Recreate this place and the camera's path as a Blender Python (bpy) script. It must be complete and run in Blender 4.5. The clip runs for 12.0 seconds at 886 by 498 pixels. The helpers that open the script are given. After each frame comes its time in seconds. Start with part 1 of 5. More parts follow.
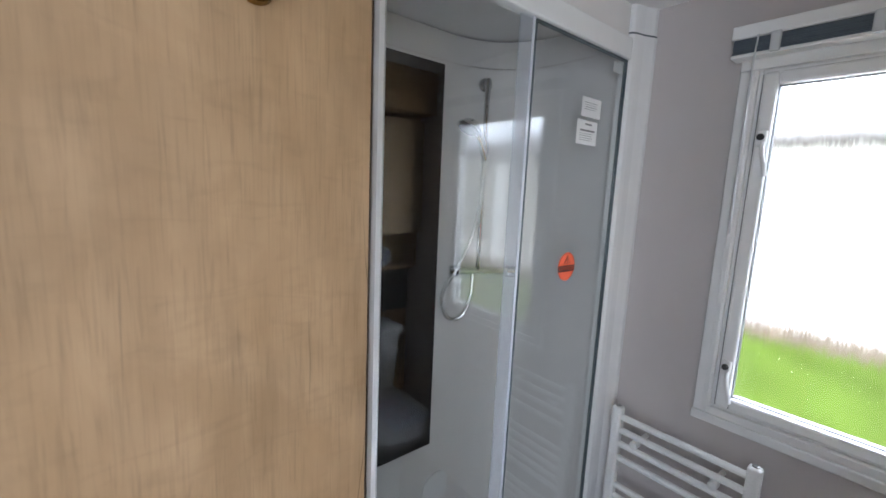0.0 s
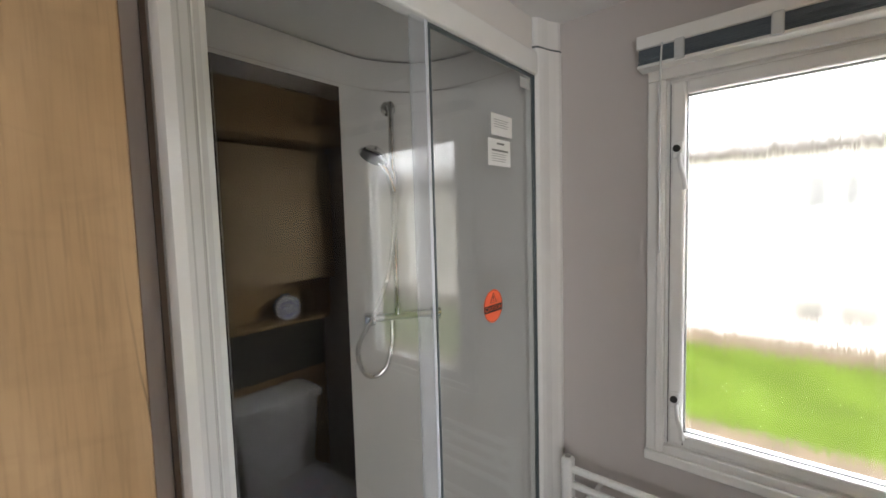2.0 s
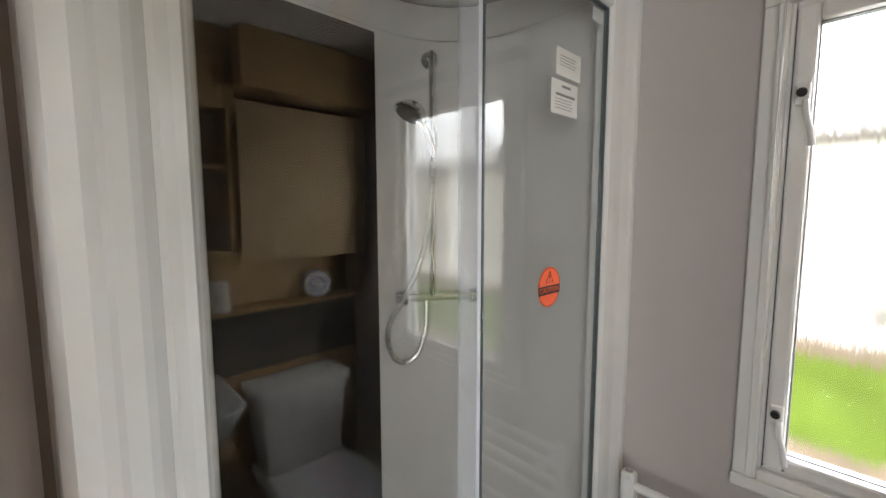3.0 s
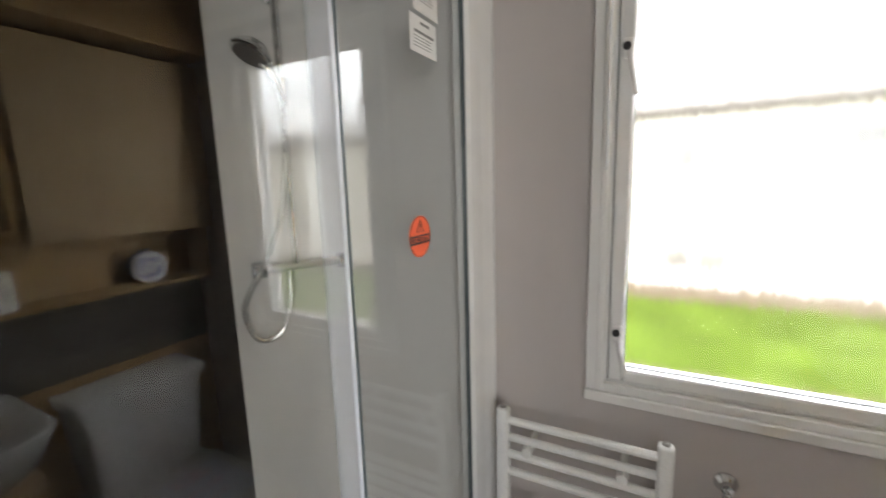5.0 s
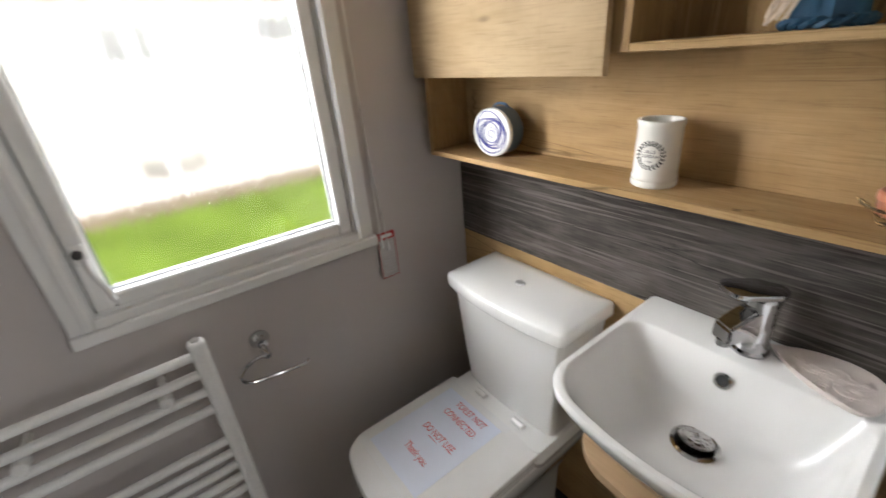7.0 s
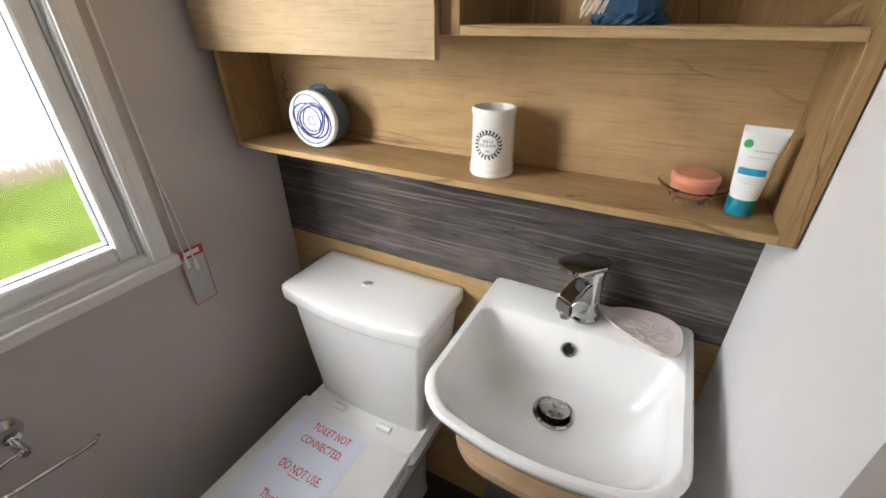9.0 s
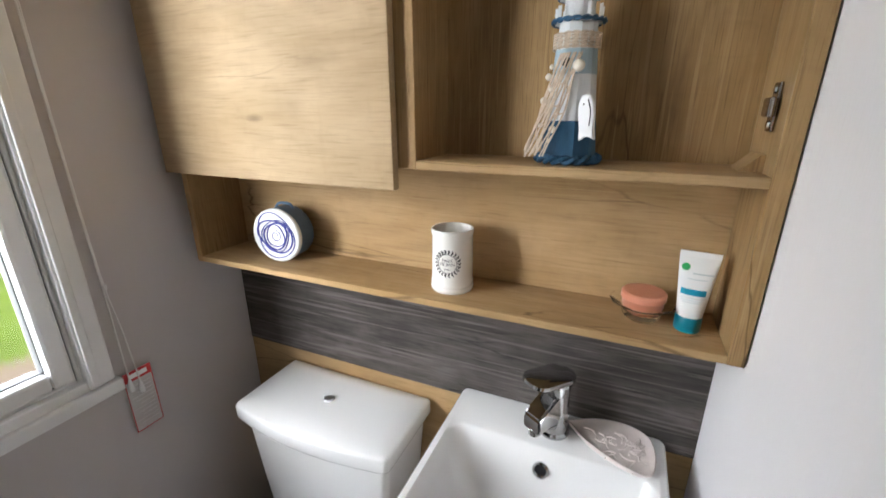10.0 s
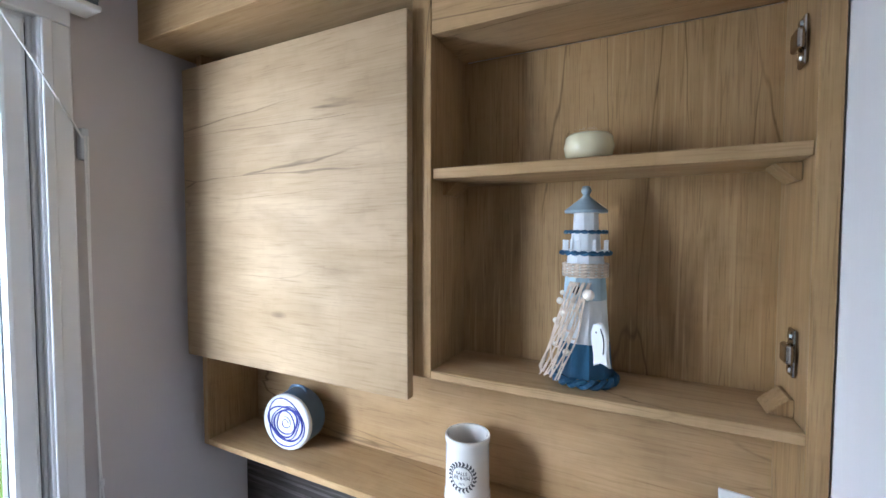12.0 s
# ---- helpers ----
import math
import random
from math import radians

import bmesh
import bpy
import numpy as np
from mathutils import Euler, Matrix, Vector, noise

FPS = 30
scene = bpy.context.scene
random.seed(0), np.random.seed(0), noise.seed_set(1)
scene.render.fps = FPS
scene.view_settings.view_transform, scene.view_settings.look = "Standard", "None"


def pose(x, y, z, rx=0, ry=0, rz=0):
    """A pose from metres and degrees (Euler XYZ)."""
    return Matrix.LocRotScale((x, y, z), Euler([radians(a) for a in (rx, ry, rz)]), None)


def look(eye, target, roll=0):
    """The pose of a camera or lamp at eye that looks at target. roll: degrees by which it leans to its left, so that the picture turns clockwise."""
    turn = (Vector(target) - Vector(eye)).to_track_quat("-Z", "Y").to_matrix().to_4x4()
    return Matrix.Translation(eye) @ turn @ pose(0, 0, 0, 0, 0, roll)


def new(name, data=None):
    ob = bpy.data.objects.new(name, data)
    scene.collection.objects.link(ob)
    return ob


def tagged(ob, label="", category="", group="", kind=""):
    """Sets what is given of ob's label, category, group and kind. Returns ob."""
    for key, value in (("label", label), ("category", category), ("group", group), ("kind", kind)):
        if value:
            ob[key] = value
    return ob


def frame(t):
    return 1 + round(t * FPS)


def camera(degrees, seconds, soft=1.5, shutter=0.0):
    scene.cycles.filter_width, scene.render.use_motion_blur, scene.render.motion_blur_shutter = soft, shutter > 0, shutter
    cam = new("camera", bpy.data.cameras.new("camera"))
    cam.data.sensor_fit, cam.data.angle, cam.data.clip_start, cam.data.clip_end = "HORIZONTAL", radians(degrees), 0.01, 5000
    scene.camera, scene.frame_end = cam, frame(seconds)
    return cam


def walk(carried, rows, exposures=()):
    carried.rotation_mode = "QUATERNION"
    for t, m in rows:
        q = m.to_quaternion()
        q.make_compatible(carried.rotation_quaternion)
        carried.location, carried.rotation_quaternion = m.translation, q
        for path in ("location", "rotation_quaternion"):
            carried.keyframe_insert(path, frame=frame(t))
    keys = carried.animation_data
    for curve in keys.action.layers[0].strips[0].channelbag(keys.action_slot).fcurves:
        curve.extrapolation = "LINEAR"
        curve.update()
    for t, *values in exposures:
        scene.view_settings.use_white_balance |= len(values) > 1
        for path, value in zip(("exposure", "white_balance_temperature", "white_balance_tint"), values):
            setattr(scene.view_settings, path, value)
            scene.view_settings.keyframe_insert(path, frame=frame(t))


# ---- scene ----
cam = camera(94.0, 12.0, shutter=0.3)
PATH = [
    (0, (0.047, -0.013, 1.56), (1.316, 1.503, 1.262), 2.5),
    (0.5, (0.085, 0.052, 1.56), (1.52, 1.416, 1.276), 1.8),
    (1, (0.134, 0.072, 1.555), (1.707, 1.265, 1.233), 1.2),
    (1.5, (0.177, 0.07, 1.561), (1.735, 1.294, 1.288), -0.3),
    (2, (0.23, 0.09, 1.565), (1.743, 1.39, 1.424), -1.6),
    (2.5, (0.299, 0.172, 1.537), (1.772, 1.515, 1.373), 0.9),
    (2.7, (0.332, 0.215, 1.522), (1.771, 1.593, 1.349), 0.6),
    (4.3, (0.367, 0.221, 1.478), (1.67, 1.718, 1.232), -0.2),
    (4.5, (0.375, 0.238, 1.466), (1.813, 1.608, 1.234), -0.8),
    (5, (0.385, 0.246, 1.45), (2.132, 1.165, 1.131), -1.7),
    (5.5, (0.403, 0.234, 1.422), (2.318, 0.632, 1.002), -1.3),
    (6, (0.414, 0.235, 1.403), (2.359, 0.157, 0.941), -3.2),
    (6.5, (0.439, 0.234, 1.381), (2.239, -0.402, 0.787), -6.8),
    (7, (0.457, 0.19, 1.363), (1.925, -0.861, 0.503), -4.9),
    (7.5, (0.529, 0.15, 1.359), (1.594, -1.183, 0.316), -3.0),
    (7.7, (0.542, 0.148, 1.356), (1.539, -1.211, 0.278), -3.5),
    (9.3, (0.548, 0.127, 1.378), (1.35, -1.456, 0.456), -0.1),
    (9.5, (0.545, 0.122, 1.394), (1.346, -1.502, 0.544), -0.3),
    (10, (0.54, 0.108, 1.424), (1.308, -1.627, 0.791), -0.2),
    (10.5, (0.535, 0.099, 1.453), (1.326, -1.688, 1.032), 0.5),
    (11, (0.538, 0.093, 1.507), (1.377, -1.71, 1.297), 1.2),
    (11.5, (0.541, 0.092, 1.534), (1.407, -1.707, 1.417), 1.0),
    (12, (0.543, 0.088, 1.562), (1.433, -1.702, 1.481), 0.1),
]
EXPOSURES = [
    (0.0, 2.45, 5600, 9), (1.0, 2.35, 6200, 9), (2.0, 2.35, 6500, 9), (2.5, 2.4, 6500, 8), (5.0, 2.5, 6550, 8), (6.0, 2.15, 6500, 9),
    (6.5, 2.15, 6400, 9), (7.0, 2.2, 6500, 9), (7.5, 2.3, 6500, 9), (9.5, 2.4, 6300, 9), (10.5, 2.37, 5850, 9), (11.5, 2.48, 5250, 9), (12.0, 2.53, 5100, 9),
]
walk(cam, [(t, look(eye, target, roll)) for t, eye, target, roll in PATH], EXPOSURES)

# ---- world, sun, exposure ----
SUN_ELEVATION, SUN_ROTATION = radians(22), radians(270)
world = bpy.data.worlds.new("overcast_sky")
scene.world = world
world.use_nodes = True
wn = world.node_tree
sky = wn.nodes.new("ShaderNodeTexSky")
sky.sky_type, sky.sun_disc = "NISHITA", False
sky.sun_elevation, sky.sun_rotation = SUN_ELEVATION, SUN_ROTATION
sky.air_density, sky.dust_density, sky.ozone_density = 1.0, 4.0, 1.0
haze = wn.nodes.new("ShaderNodeMixRGB")
haze.inputs[0].default_value = 0.85
haze.inputs[2].default_value = (14.0, 14.2, 14.6, 1)
wn.links.new(sky.outputs[0], haze.inputs[1])
wn.links.new(haze.outputs[0], wn.nodes["Background"].inputs[0])
wn.nodes["Background"].inputs[1].default_value = 0.15
sun = new("sun", bpy.data.lights.new("sun", "SUN"))
sun.data.energy, sun.data.angle, sun.data.color = 0.6, radians(12), (1.0, 0.96, 0.9)
sun.matrix_world = look((0, 0, 6), (0 - math.sin(SUN_ROTATION), 0 - math.cos(SUN_ROTATION), 6 - math.tan(SUN_ELEVATION)))

# Fill lamp added in an assumed hall opening, behind the camera path.
hall_fill = new("hall_fill_lamp", bpy.data.lights.new("hall_fill_lamp", "AREA"))
hall_fill.data.shape, hall_fill.data.size, hall_fill.data.size_y, hall_fill.data.energy = "RECTANGLE", 0.85, 0.95, 3.7
hall_fill.matrix_world = look((-0.96, -0.8, 1.4), (0.6, 0.1, 1.35))

# Unseen fill lamp added outside the window to brighten the wall unit.
side_fill = new("side_fill_lamp", bpy.data.lights.new("side_fill_lamp", "AREA"))
side_fill.data.shape, side_fill.data.size, side_fill.data.size_y, side_fill.data.energy = "RECTANGLE", 0.6, 1.0, 5.6
side_fill.matrix_world = look((1.85, 0.72, 1.5), (1.2, -0.3, 1.4))


# ---- materials ----
def nodes_of(name):
    m = bpy.data.materials.new(name)
    m.use_nodes = True
    return m, m.node_tree.nodes, m.node_tree.links, m.node_tree.nodes["Principled BSDF"]


def paint(name, colour, rough=0.5, metal=0.0, vary=0.06, scale=8.0, bump=0.02, fine=220.0, coat=0.0, spread=(1, 1, 1)):
    """Paint, plastic, ceramic or metal with broad unevenness and a fine grain."""
    m, n, l, b = nodes_of(name)
    tc, mp = n.new("ShaderNodeTexCoord"), n.new("ShaderNodeMapping")
    mp.inputs["Scale"].default_value = spread
    l.new(tc.outputs["Object"], mp.inputs[0])
    big, small = n.new("ShaderNodeTexNoise"), n.new("ShaderNodeTexNoise")
    big.inputs["Scale"].default_value, small.inputs["Scale"].default_value = scale, fine
    big.inputs["Detail"].default_value = 4
    l.new(mp.outputs[0], big.inputs["Vector"]), l.new(mp.outputs[0], small.inputs["Vector"])
    ramp = n.new("ShaderNodeMapRange")
    ramp.inputs[1].default_value, ramp.inputs[2].default_value = 0.3, 0.7
    ramp.inputs[3].default_value, ramp.inputs[4].default_value = 1 - vary, 1 + vary
    l.new(big.outputs[0], ramp.inputs[0])
    mul = n.new("ShaderNodeMixRGB")
    mul.blend_type, mul.inputs[0].default_value, mul.inputs[1].default_value = "MULTIPLY", 1, (*colour, 1)
    l.new(ramp.outputs[0], mul.inputs[2]), l.new(mul.outputs[0], b.inputs["Base Color"])
    rr = n.new("ShaderNodeMapRange")
    rr.inputs[3].default_value, rr.inputs[4].default_value = max(0.02, rough * 0.85), min(1, rough * 1.15)
    l.new(small.outputs[0], rr.inputs[0]), l.new(rr.outputs[0], b.inputs["Roughness"])
    bp = n.new("ShaderNodeBump")
    bp.inputs["Strength"].default_value, bp.inputs["Distance"].default_value = bump, 0.002
    l.new(small.outputs[0], bp.inputs["Height"]), l.new(bp.outputs[0], b.inputs["Normal"])
    b.inputs["Metallic"].default_value, b.inputs["Coat Weight"].default_value = metal, coat
    b.inputs["Coat Roughness"].default_value = 0.08
    return m


def wood(name, light, mid, dark, axis="z", rough=0.45, knots=0.5, cracks=0.6, contrast=1.0, offset=(0, 0, 0), grain=1.3, figure=0.09, mottle=0.0):
    """Timber-effect board: long streaks along one axis, cathedral figure, hairline splits and a few knots."""
    m, n, l, b = nodes_of(name)
    tc = n.new("ShaderNodeTexCoord")

    def mapped(along, across):
        mp = n.new("ShaderNodeMapping")
        mp.inputs["Scale"].default_value = [along if a == axis else across for a in "xyz"]
        mp.inputs["Location"].default_value = offset
        l.new(tc.outputs["Object"], mp.inputs[0])
        return mp.outputs[0]

    def noise_of(vector, scale, detail=5, distortion=0.0):
        t = n.new("ShaderNodeTexNoise")
        t.inputs["Scale"].default_value, t.inputs["Detail"].default_value, t.inputs["Distortion"].default_value = scale, detail, distortion
        l.new(vector, t.inputs["Vector"])
        return t.outputs[0]

    def ranged(value, a, z, lo=0.0, hi=1.0):
        t = n.new("ShaderNodeMapRange")
        for i, v in zip((1, 2, 3, 4), (a, z, lo, hi)):
            t.inputs[i].default_value = v
        l.new(value, t.inputs[0])
        return t.outputs[0]

    def mixed(fac, c1, c2, mode="MIX"):
        t = n.new("ShaderNodeMixRGB")
        t.blend_type = mode
        for i, v in zip((0, 1, 2), (fac, c1, c2)):
            if hasattr(v, "links"):
                l.new(v, t.inputs[i])
            else:
                t.inputs[i].default_value = v if i == 0 else (*v, 1)
        return t.outputs[0]

    broad = noise_of(mapped(1.7, 8.5), 1.0, 5, 1.6)
    streak = noise_of(mapped(5.0 * grain, 60.0 * grain), 1.0, 8, 1.0)
    fine = noise_of(mapped(14.0, 500.0), 1.0, 3)
    cloud = noise_of(mapped(4.0, 7.0), 1.0, 6)
    c = mixed(ranged(broad, 0.2, 0.8), light, mid)
    c = mixed(ranged(streak, 0.48, 0.68, 0.0, figure * contrast), c, dark)
    c = mixed(ranged(cloud, 0.46, 0.66, 0.0, 0.5), c, light)
    c = mixed(ranged(noise_of(mapped(3.0, 10.0), 1.0, 5, 0.8), 0.5, 0.75, 0.0, 0.3 * min(1.8, contrast)), c, dark)
    c = mixed(ranged(fine, 0.5, 0.75, 0.0, 0.2 * contrast), c, dark)
    if mottle:
        # Soft blotches and a faint ripple across the grain.
        c = mixed(ranged(noise_of(mapped(5.0, 9.0), 1.0, 4, 1.2), 0.40, 0.66, 0.0, mottle), c, mid)
        c = mixed(ranged(noise_of(mapped(2.2, 4.0), 1.0, 3, 0.6), 0.45, 0.70, 0.0, 0.55 * mottle), c, dark)
        c = mixed(ranged(noise_of(mapped(34.0, 11.0), 1.0, 2, 1.6), 0.56, 0.76, 0.0, 0.2 * mottle), c, dark)
    pores = ranged(noise_of(mapped(9.0 * grain, 190.0 * grain), 1.0, 2, 0.4), 0.60, 0.68, 0.0, min(0.9, 0.15 * contrast))
    c = mixed(pores, c, dark)
    c = mixed(ranged(noise_of(mapped(4.0, 160.0), 1.0, 3, 0.2), 0.66 - 0.05 * contrast, 0.76 - 0.05 * contrast, 0.0, min(0.8, 0.13 * contrast * contrast)), c, light)
    crack_v = n.new("ShaderNodeTexVoronoi")
    crack_v.feature = "DISTANCE_TO_EDGE"
    crack_v.inputs["Scale"].default_value = 1.0
    warp = n.new("ShaderNodeVectorMath")
    warp.operation = "ADD"
    l.new(mapped(1.3, 11.0), warp.inputs[0])
    wob = n.new("ShaderNodeTexNoise")
    wob.inputs["Scale"].default_value = 1.6
    calm = n.new("ShaderNodeVectorMath")
    calm.operation, calm.inputs[3].default_value = "SCALE", 0.14
    l.new(mapped(3.0, 30.0), wob.inputs["Vector"]), l.new(wob.outputs["Color"], calm.inputs[0]), l.new(calm.outputs[0], warp.inputs[1])
    l.new(warp.outputs[0], crack_v.inputs["Vector"])
    gate = ranged(noise_of(mapped(2.2, 6.0), 1.0, 2), 0.45, 0.57)
    line = ranged(crack_v.outputs["Distance"], 0.0, 0.010, 1.0, 0.0)
    both = n.new("ShaderNodeMath")
    both.operation = "MULTIPLY"
    l.new(line, both.inputs[0]), l.new(gate, both.inputs[1])
    thin = ranged(both.outputs[0], 0.0, 1.0, 0.0, cracks)
    deep = tuple(v * 0.4 for v in dark)
    c = mixed(thin, c, deep)
    kn = n.new("ShaderNodeTexVoronoi")
    kn.inputs["Scale"].default_value = 1.0
    l.new(mapped(2.6, 6.5), kn.inputs["Vector"])
    c = mixed(ranged(kn.outputs["Distance"], 0.015, 0.06, knots, 0.0), c, deep)
    b.inputs["Specular IOR Level"].default_value = 0.14
    fleck = noise_of(mapped(38.0, 26.0), 1.0, 3, 0.5)
    c = mixed(ranged(fleck, 0.55, 0.75, 0.0, 0.09), c, dark)
    l.new(c, b.inputs["Base Color"])
    l.new(ranged(streak, 0.3, 0.7, rough * 0.85, rough * 1.2), b.inputs["Roughness"])
    bp = n.new("ShaderNodeBump")
    bp.inputs["Strength"].default_value, bp.inputs["Distance"].default_value = 0.12, 0.001
    l.new(fine, bp.inputs["Height"]), l.new(bp.outputs[0], b.inputs["Normal"])
    return m


def pane_glass(name, tint=(1, 1, 1), ior=1.5, rough=0.0, streaks=0.0):
    """Clear pane: lets light straight through, mirrors by its angle; streaks: where water has run down it."""
    m, n, l, b = nodes_of(name)
    n.remove(b)
    clear, gloss, mix, facing = (n.new("ShaderNode" + k) for k in ("BsdfTransparent", "BsdfGlossy", "MixShader", "LayerWeight"))
    clear.inputs[0].default_value, gloss.inputs["Roughness"].default_value = (*tint, 1), rough
    base = ((ior - 1) / (ior + 1)) ** 2
    power, grow = n.new("ShaderNodeMath"), n.new("ShaderNodeMapRange")
    power.operation, power.inputs[1].default_value = "POWER", 5.0
    facing.inputs[0].default_value = 0.5
    grow.inputs[3].default_value, grow.inputs[4].default_value = base, 1.0
    l.new(facing.outputs["Facing"], power.inputs[0]), l.new(power.outputs[0], grow.inputs[0]), l.new(grow.outputs[0], mix.inputs[0])
    l.new(clear.outputs[0], mix.inputs[1]), l.new(gloss.outputs[0], mix.inputs[2])
    out = mix.outputs[0]
    if streaks:
        # Water running down the pane bends the view up and down in fine upright strips.
        tc, mp, nz, sub, up, tilt = (n.new("ShaderNode" + k) for k in ("TexCoord", "Mapping", "TexNoise", "Math", "CombineXYZ", "VectorMath"))
        mp.inputs["Scale"].default_value = (900, 420, 22)
        nz.inputs["Scale"].default_value, nz.inputs["Detail"].default_value = 1.0, 3
        l.new(tc.outputs["Object"], mp.inputs[0]), l.new(mp.outputs[0], nz.inputs["Vector"]), l.new(nz.outputs[0], sub.inputs[0])
        sub.operation, sub.inputs[1].default_value, sub.inputs[2].default_value = "MULTIPLY_ADD", streaks, -0.5 * streaks
        tilt.operation = "ADD"
        l.new(sub.outputs[0], up.inputs[2]), l.new(tc.outputs["Normal"], tilt.inputs[0]), l.new(up.outputs[0], tilt.inputs[1])
        norm = n.new("ShaderNodeVectorMath")
        norm.operation = "NORMALIZE"
        l.new(tilt.outputs[0], norm.inputs[0])
        wet = n.new("ShaderNodeBsdfRefraction")
        wet.inputs["Roughness"].default_value, wet.inputs["IOR"].default_value = 0.27, 1.1
        l.new(norm.outputs[0], wet.inputs["Normal"]), l.new(wet.outputs[0], mix.inputs[1])
    l.new(out, n["Material Output"].inputs[0])
    return m


OAK = ((0.52, 0.358, 0.188), (0.395, 0.249, 0.108), (0.13, 0.076, 0.032))
M_OAK_H = wood("oak_board_lying", *OAK, axis="x", rough=0.6, contrast=1.5, mottle=0.4)
# Cupboard door oak: the sheen on it is partly lightened into the base colour.
M_OAK_SHEEN = wood("pale_oak_sheen_board", (0.49, 0.362, 0.212), (0.375, 0.262, 0.138), (0.13, 0.08, 0.037), axis="x", rough=0.58, contrast=1.4, mottle=0.35, offset=(1.3, 0.2, 0.7))
M_OAK_SHEEN.node_tree.nodes["Principled BSDF"].inputs["Specular IOR Level"].default_value = 0.2
M_OAK_V = wood("oak_board_upright", (0.44, 0.292, 0.140), (0.32, 0.195, 0.078), (0.09, 0.051, 0.022), axis="z", knots=0.6, cracks=0.6, contrast=2.0, mottle=0.45)
M_OAK_DOOR = wood("oak_door_leaf", (0.56, 0.385, 0.215), (0.385, 0.247, 0.124), (0.13, 0.078, 0.036), axis="z", rough=0.38, knots=0.8, cracks=1.0, contrast=1.15, offset=(3.1, 1.7, 0.4), mottle=0.6)
M_OAK_DOOR.node_tree.nodes["Principled BSDF"].inputs["Specular IOR Level"].default_value = 0.45
M_PLANK = wood("weathered_grey_plank", (0.165, 0.145, 0.132), (0.050, 0.041, 0.036), (0.008, 0.0065, 0.006), axis="x", rough=0.6, knots=0.8, cracks=0.9, contrast=2.4, grain=1.7, figure=0.17, mottle=0.5)
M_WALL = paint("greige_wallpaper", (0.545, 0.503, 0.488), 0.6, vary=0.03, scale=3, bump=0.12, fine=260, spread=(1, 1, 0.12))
# M_WALL's paper lightened: window light on the side wall is put into its colour.
M_WALL_LIT = paint("window_lit_wallpaper", (0.83, 0.81, 0.805), 0.6, vary=0.03, scale=3, bump=0.15, fine=260, spread=(1, 1, 0.12))
M_CEIL = paint("white_ceiling_board", (0.80, 0.79, 0.78), 0.6, vary=0.02, bump=0.05)
M_TRIM = paint("white_foil_trim", (0.80, 0.80, 0.79), 0.32, vary=0.03, scale=5, bump=0.03)
M_UPVC = paint("white_upvc", (0.83, 0.835, 0.83), 0.22, vary=0.02, scale=12, bump=0.02)
M_SHOWER = paint("white_acrylic_liner", (0.75, 0.735, 0.72), 0.18, vary=0.02, scale=3, bump=0.01, fine=60)
M_DARK = paint("dark_brown_panel", (0.010, 0.0085, 0.008), 0.55, vary=0.2, scale=6, bump=0.05)
M_DARK.node_tree.nodes["Principled BSDF"].inputs["Specular IOR Level"].default_value = 0.1
M_GASKET = paint("black_rubber", (0.02, 0.02, 0.022), 0.6, vary=0.1)
M_CERAMIC = paint("white_glazed_ceramic", (0.86, 0.855, 0.84), 0.08, vary=0.012, scale=4, bump=0.0, coat=0.6)
M_CHROME = paint("chrome", (0.62, 0.63, 0.64), 0.06, 1.0, vary=0.02, bump=0.0)
# Polished chrome, its base colour darkened in place of dark reflections.
M_TAP = paint("darkened_tap_chrome", (0.48, 0.485, 0.49), 0.05, 1.0, vary=0.02, bump=0.0)
M_SATIN = paint("satin_chrome", (0.82, 0.82, 0.82), 0.34, 1.0, vary=0.03)
M_STEEL = paint("brushed_nickel", (0.52, 0.51, 0.50), 0.28, 1.0, vary=0.05, bump=0.03)
M_HINGE = paint("dark_nickel", (0.42, 0.39, 0.36), 0.14, 1.0, vary=0.1)
M_BRASS = paint("aged_brass", (0.40, 0.27, 0.10), 0.3, 1.0, vary=0.1)
M_RAD = paint("white_enamel", (0.83, 0.83, 0.82), 0.28, vary=0.02, bump=0.02)
M_FLOOR = paint("charcoal_vinyl", (0.045, 0.043, 0.045), 0.45, vary=0.25, scale=12, bump=0.15, fine=300)
M_GLASS = pane_glass("clear_pane")
M_SHOWER_GLASS = pane_glass("shower_pane", (0.975, 0.982, 0.975), 1.66)
M_WINDOW_GLASS = pane_glass("rain_wet_pane", streaks=0.4)
M_SEAL = pane_glass("milky_seal", (0.93, 0.95, 0.97))
sn = M_SEAL.node_tree
milk, blend = sn.nodes.new("ShaderNodeBsdfDiffuse"), sn.nodes.new("ShaderNodeMixShader")
milk.inputs[0].default_value, blend.inputs[0].default_value = (0.80, 0.82, 0.86, 1), 0.13
sn.links.new(sn.nodes["Mix Shader"].outputs[0], blend.inputs[1]), sn.links.new(milk.outputs[0], blend.inputs[2])
sn.links.new(blend.outputs[0], sn.nodes["Material Output"].inputs[0])
M_GRASS = paint("mown_grass", (0.056, 0.082, 0.010), 0.9, vary=0.25, scale=1.3, bump=0.25, fine=60)
M_GRASS.node_tree.nodes["Principled BSDF"].inputs["Specular IOR Level"].default_value = 0.05
M_GLASS_EDGE = paint("dark_glass_edge", (0.09, 0.115, 0.125), 0.3, vary=0.1)
M_EARTH = paint("bare_earth", (0.085, 0.058, 0.034), 0.9, vary=0.3, scale=3, bump=0.4, fine=40)


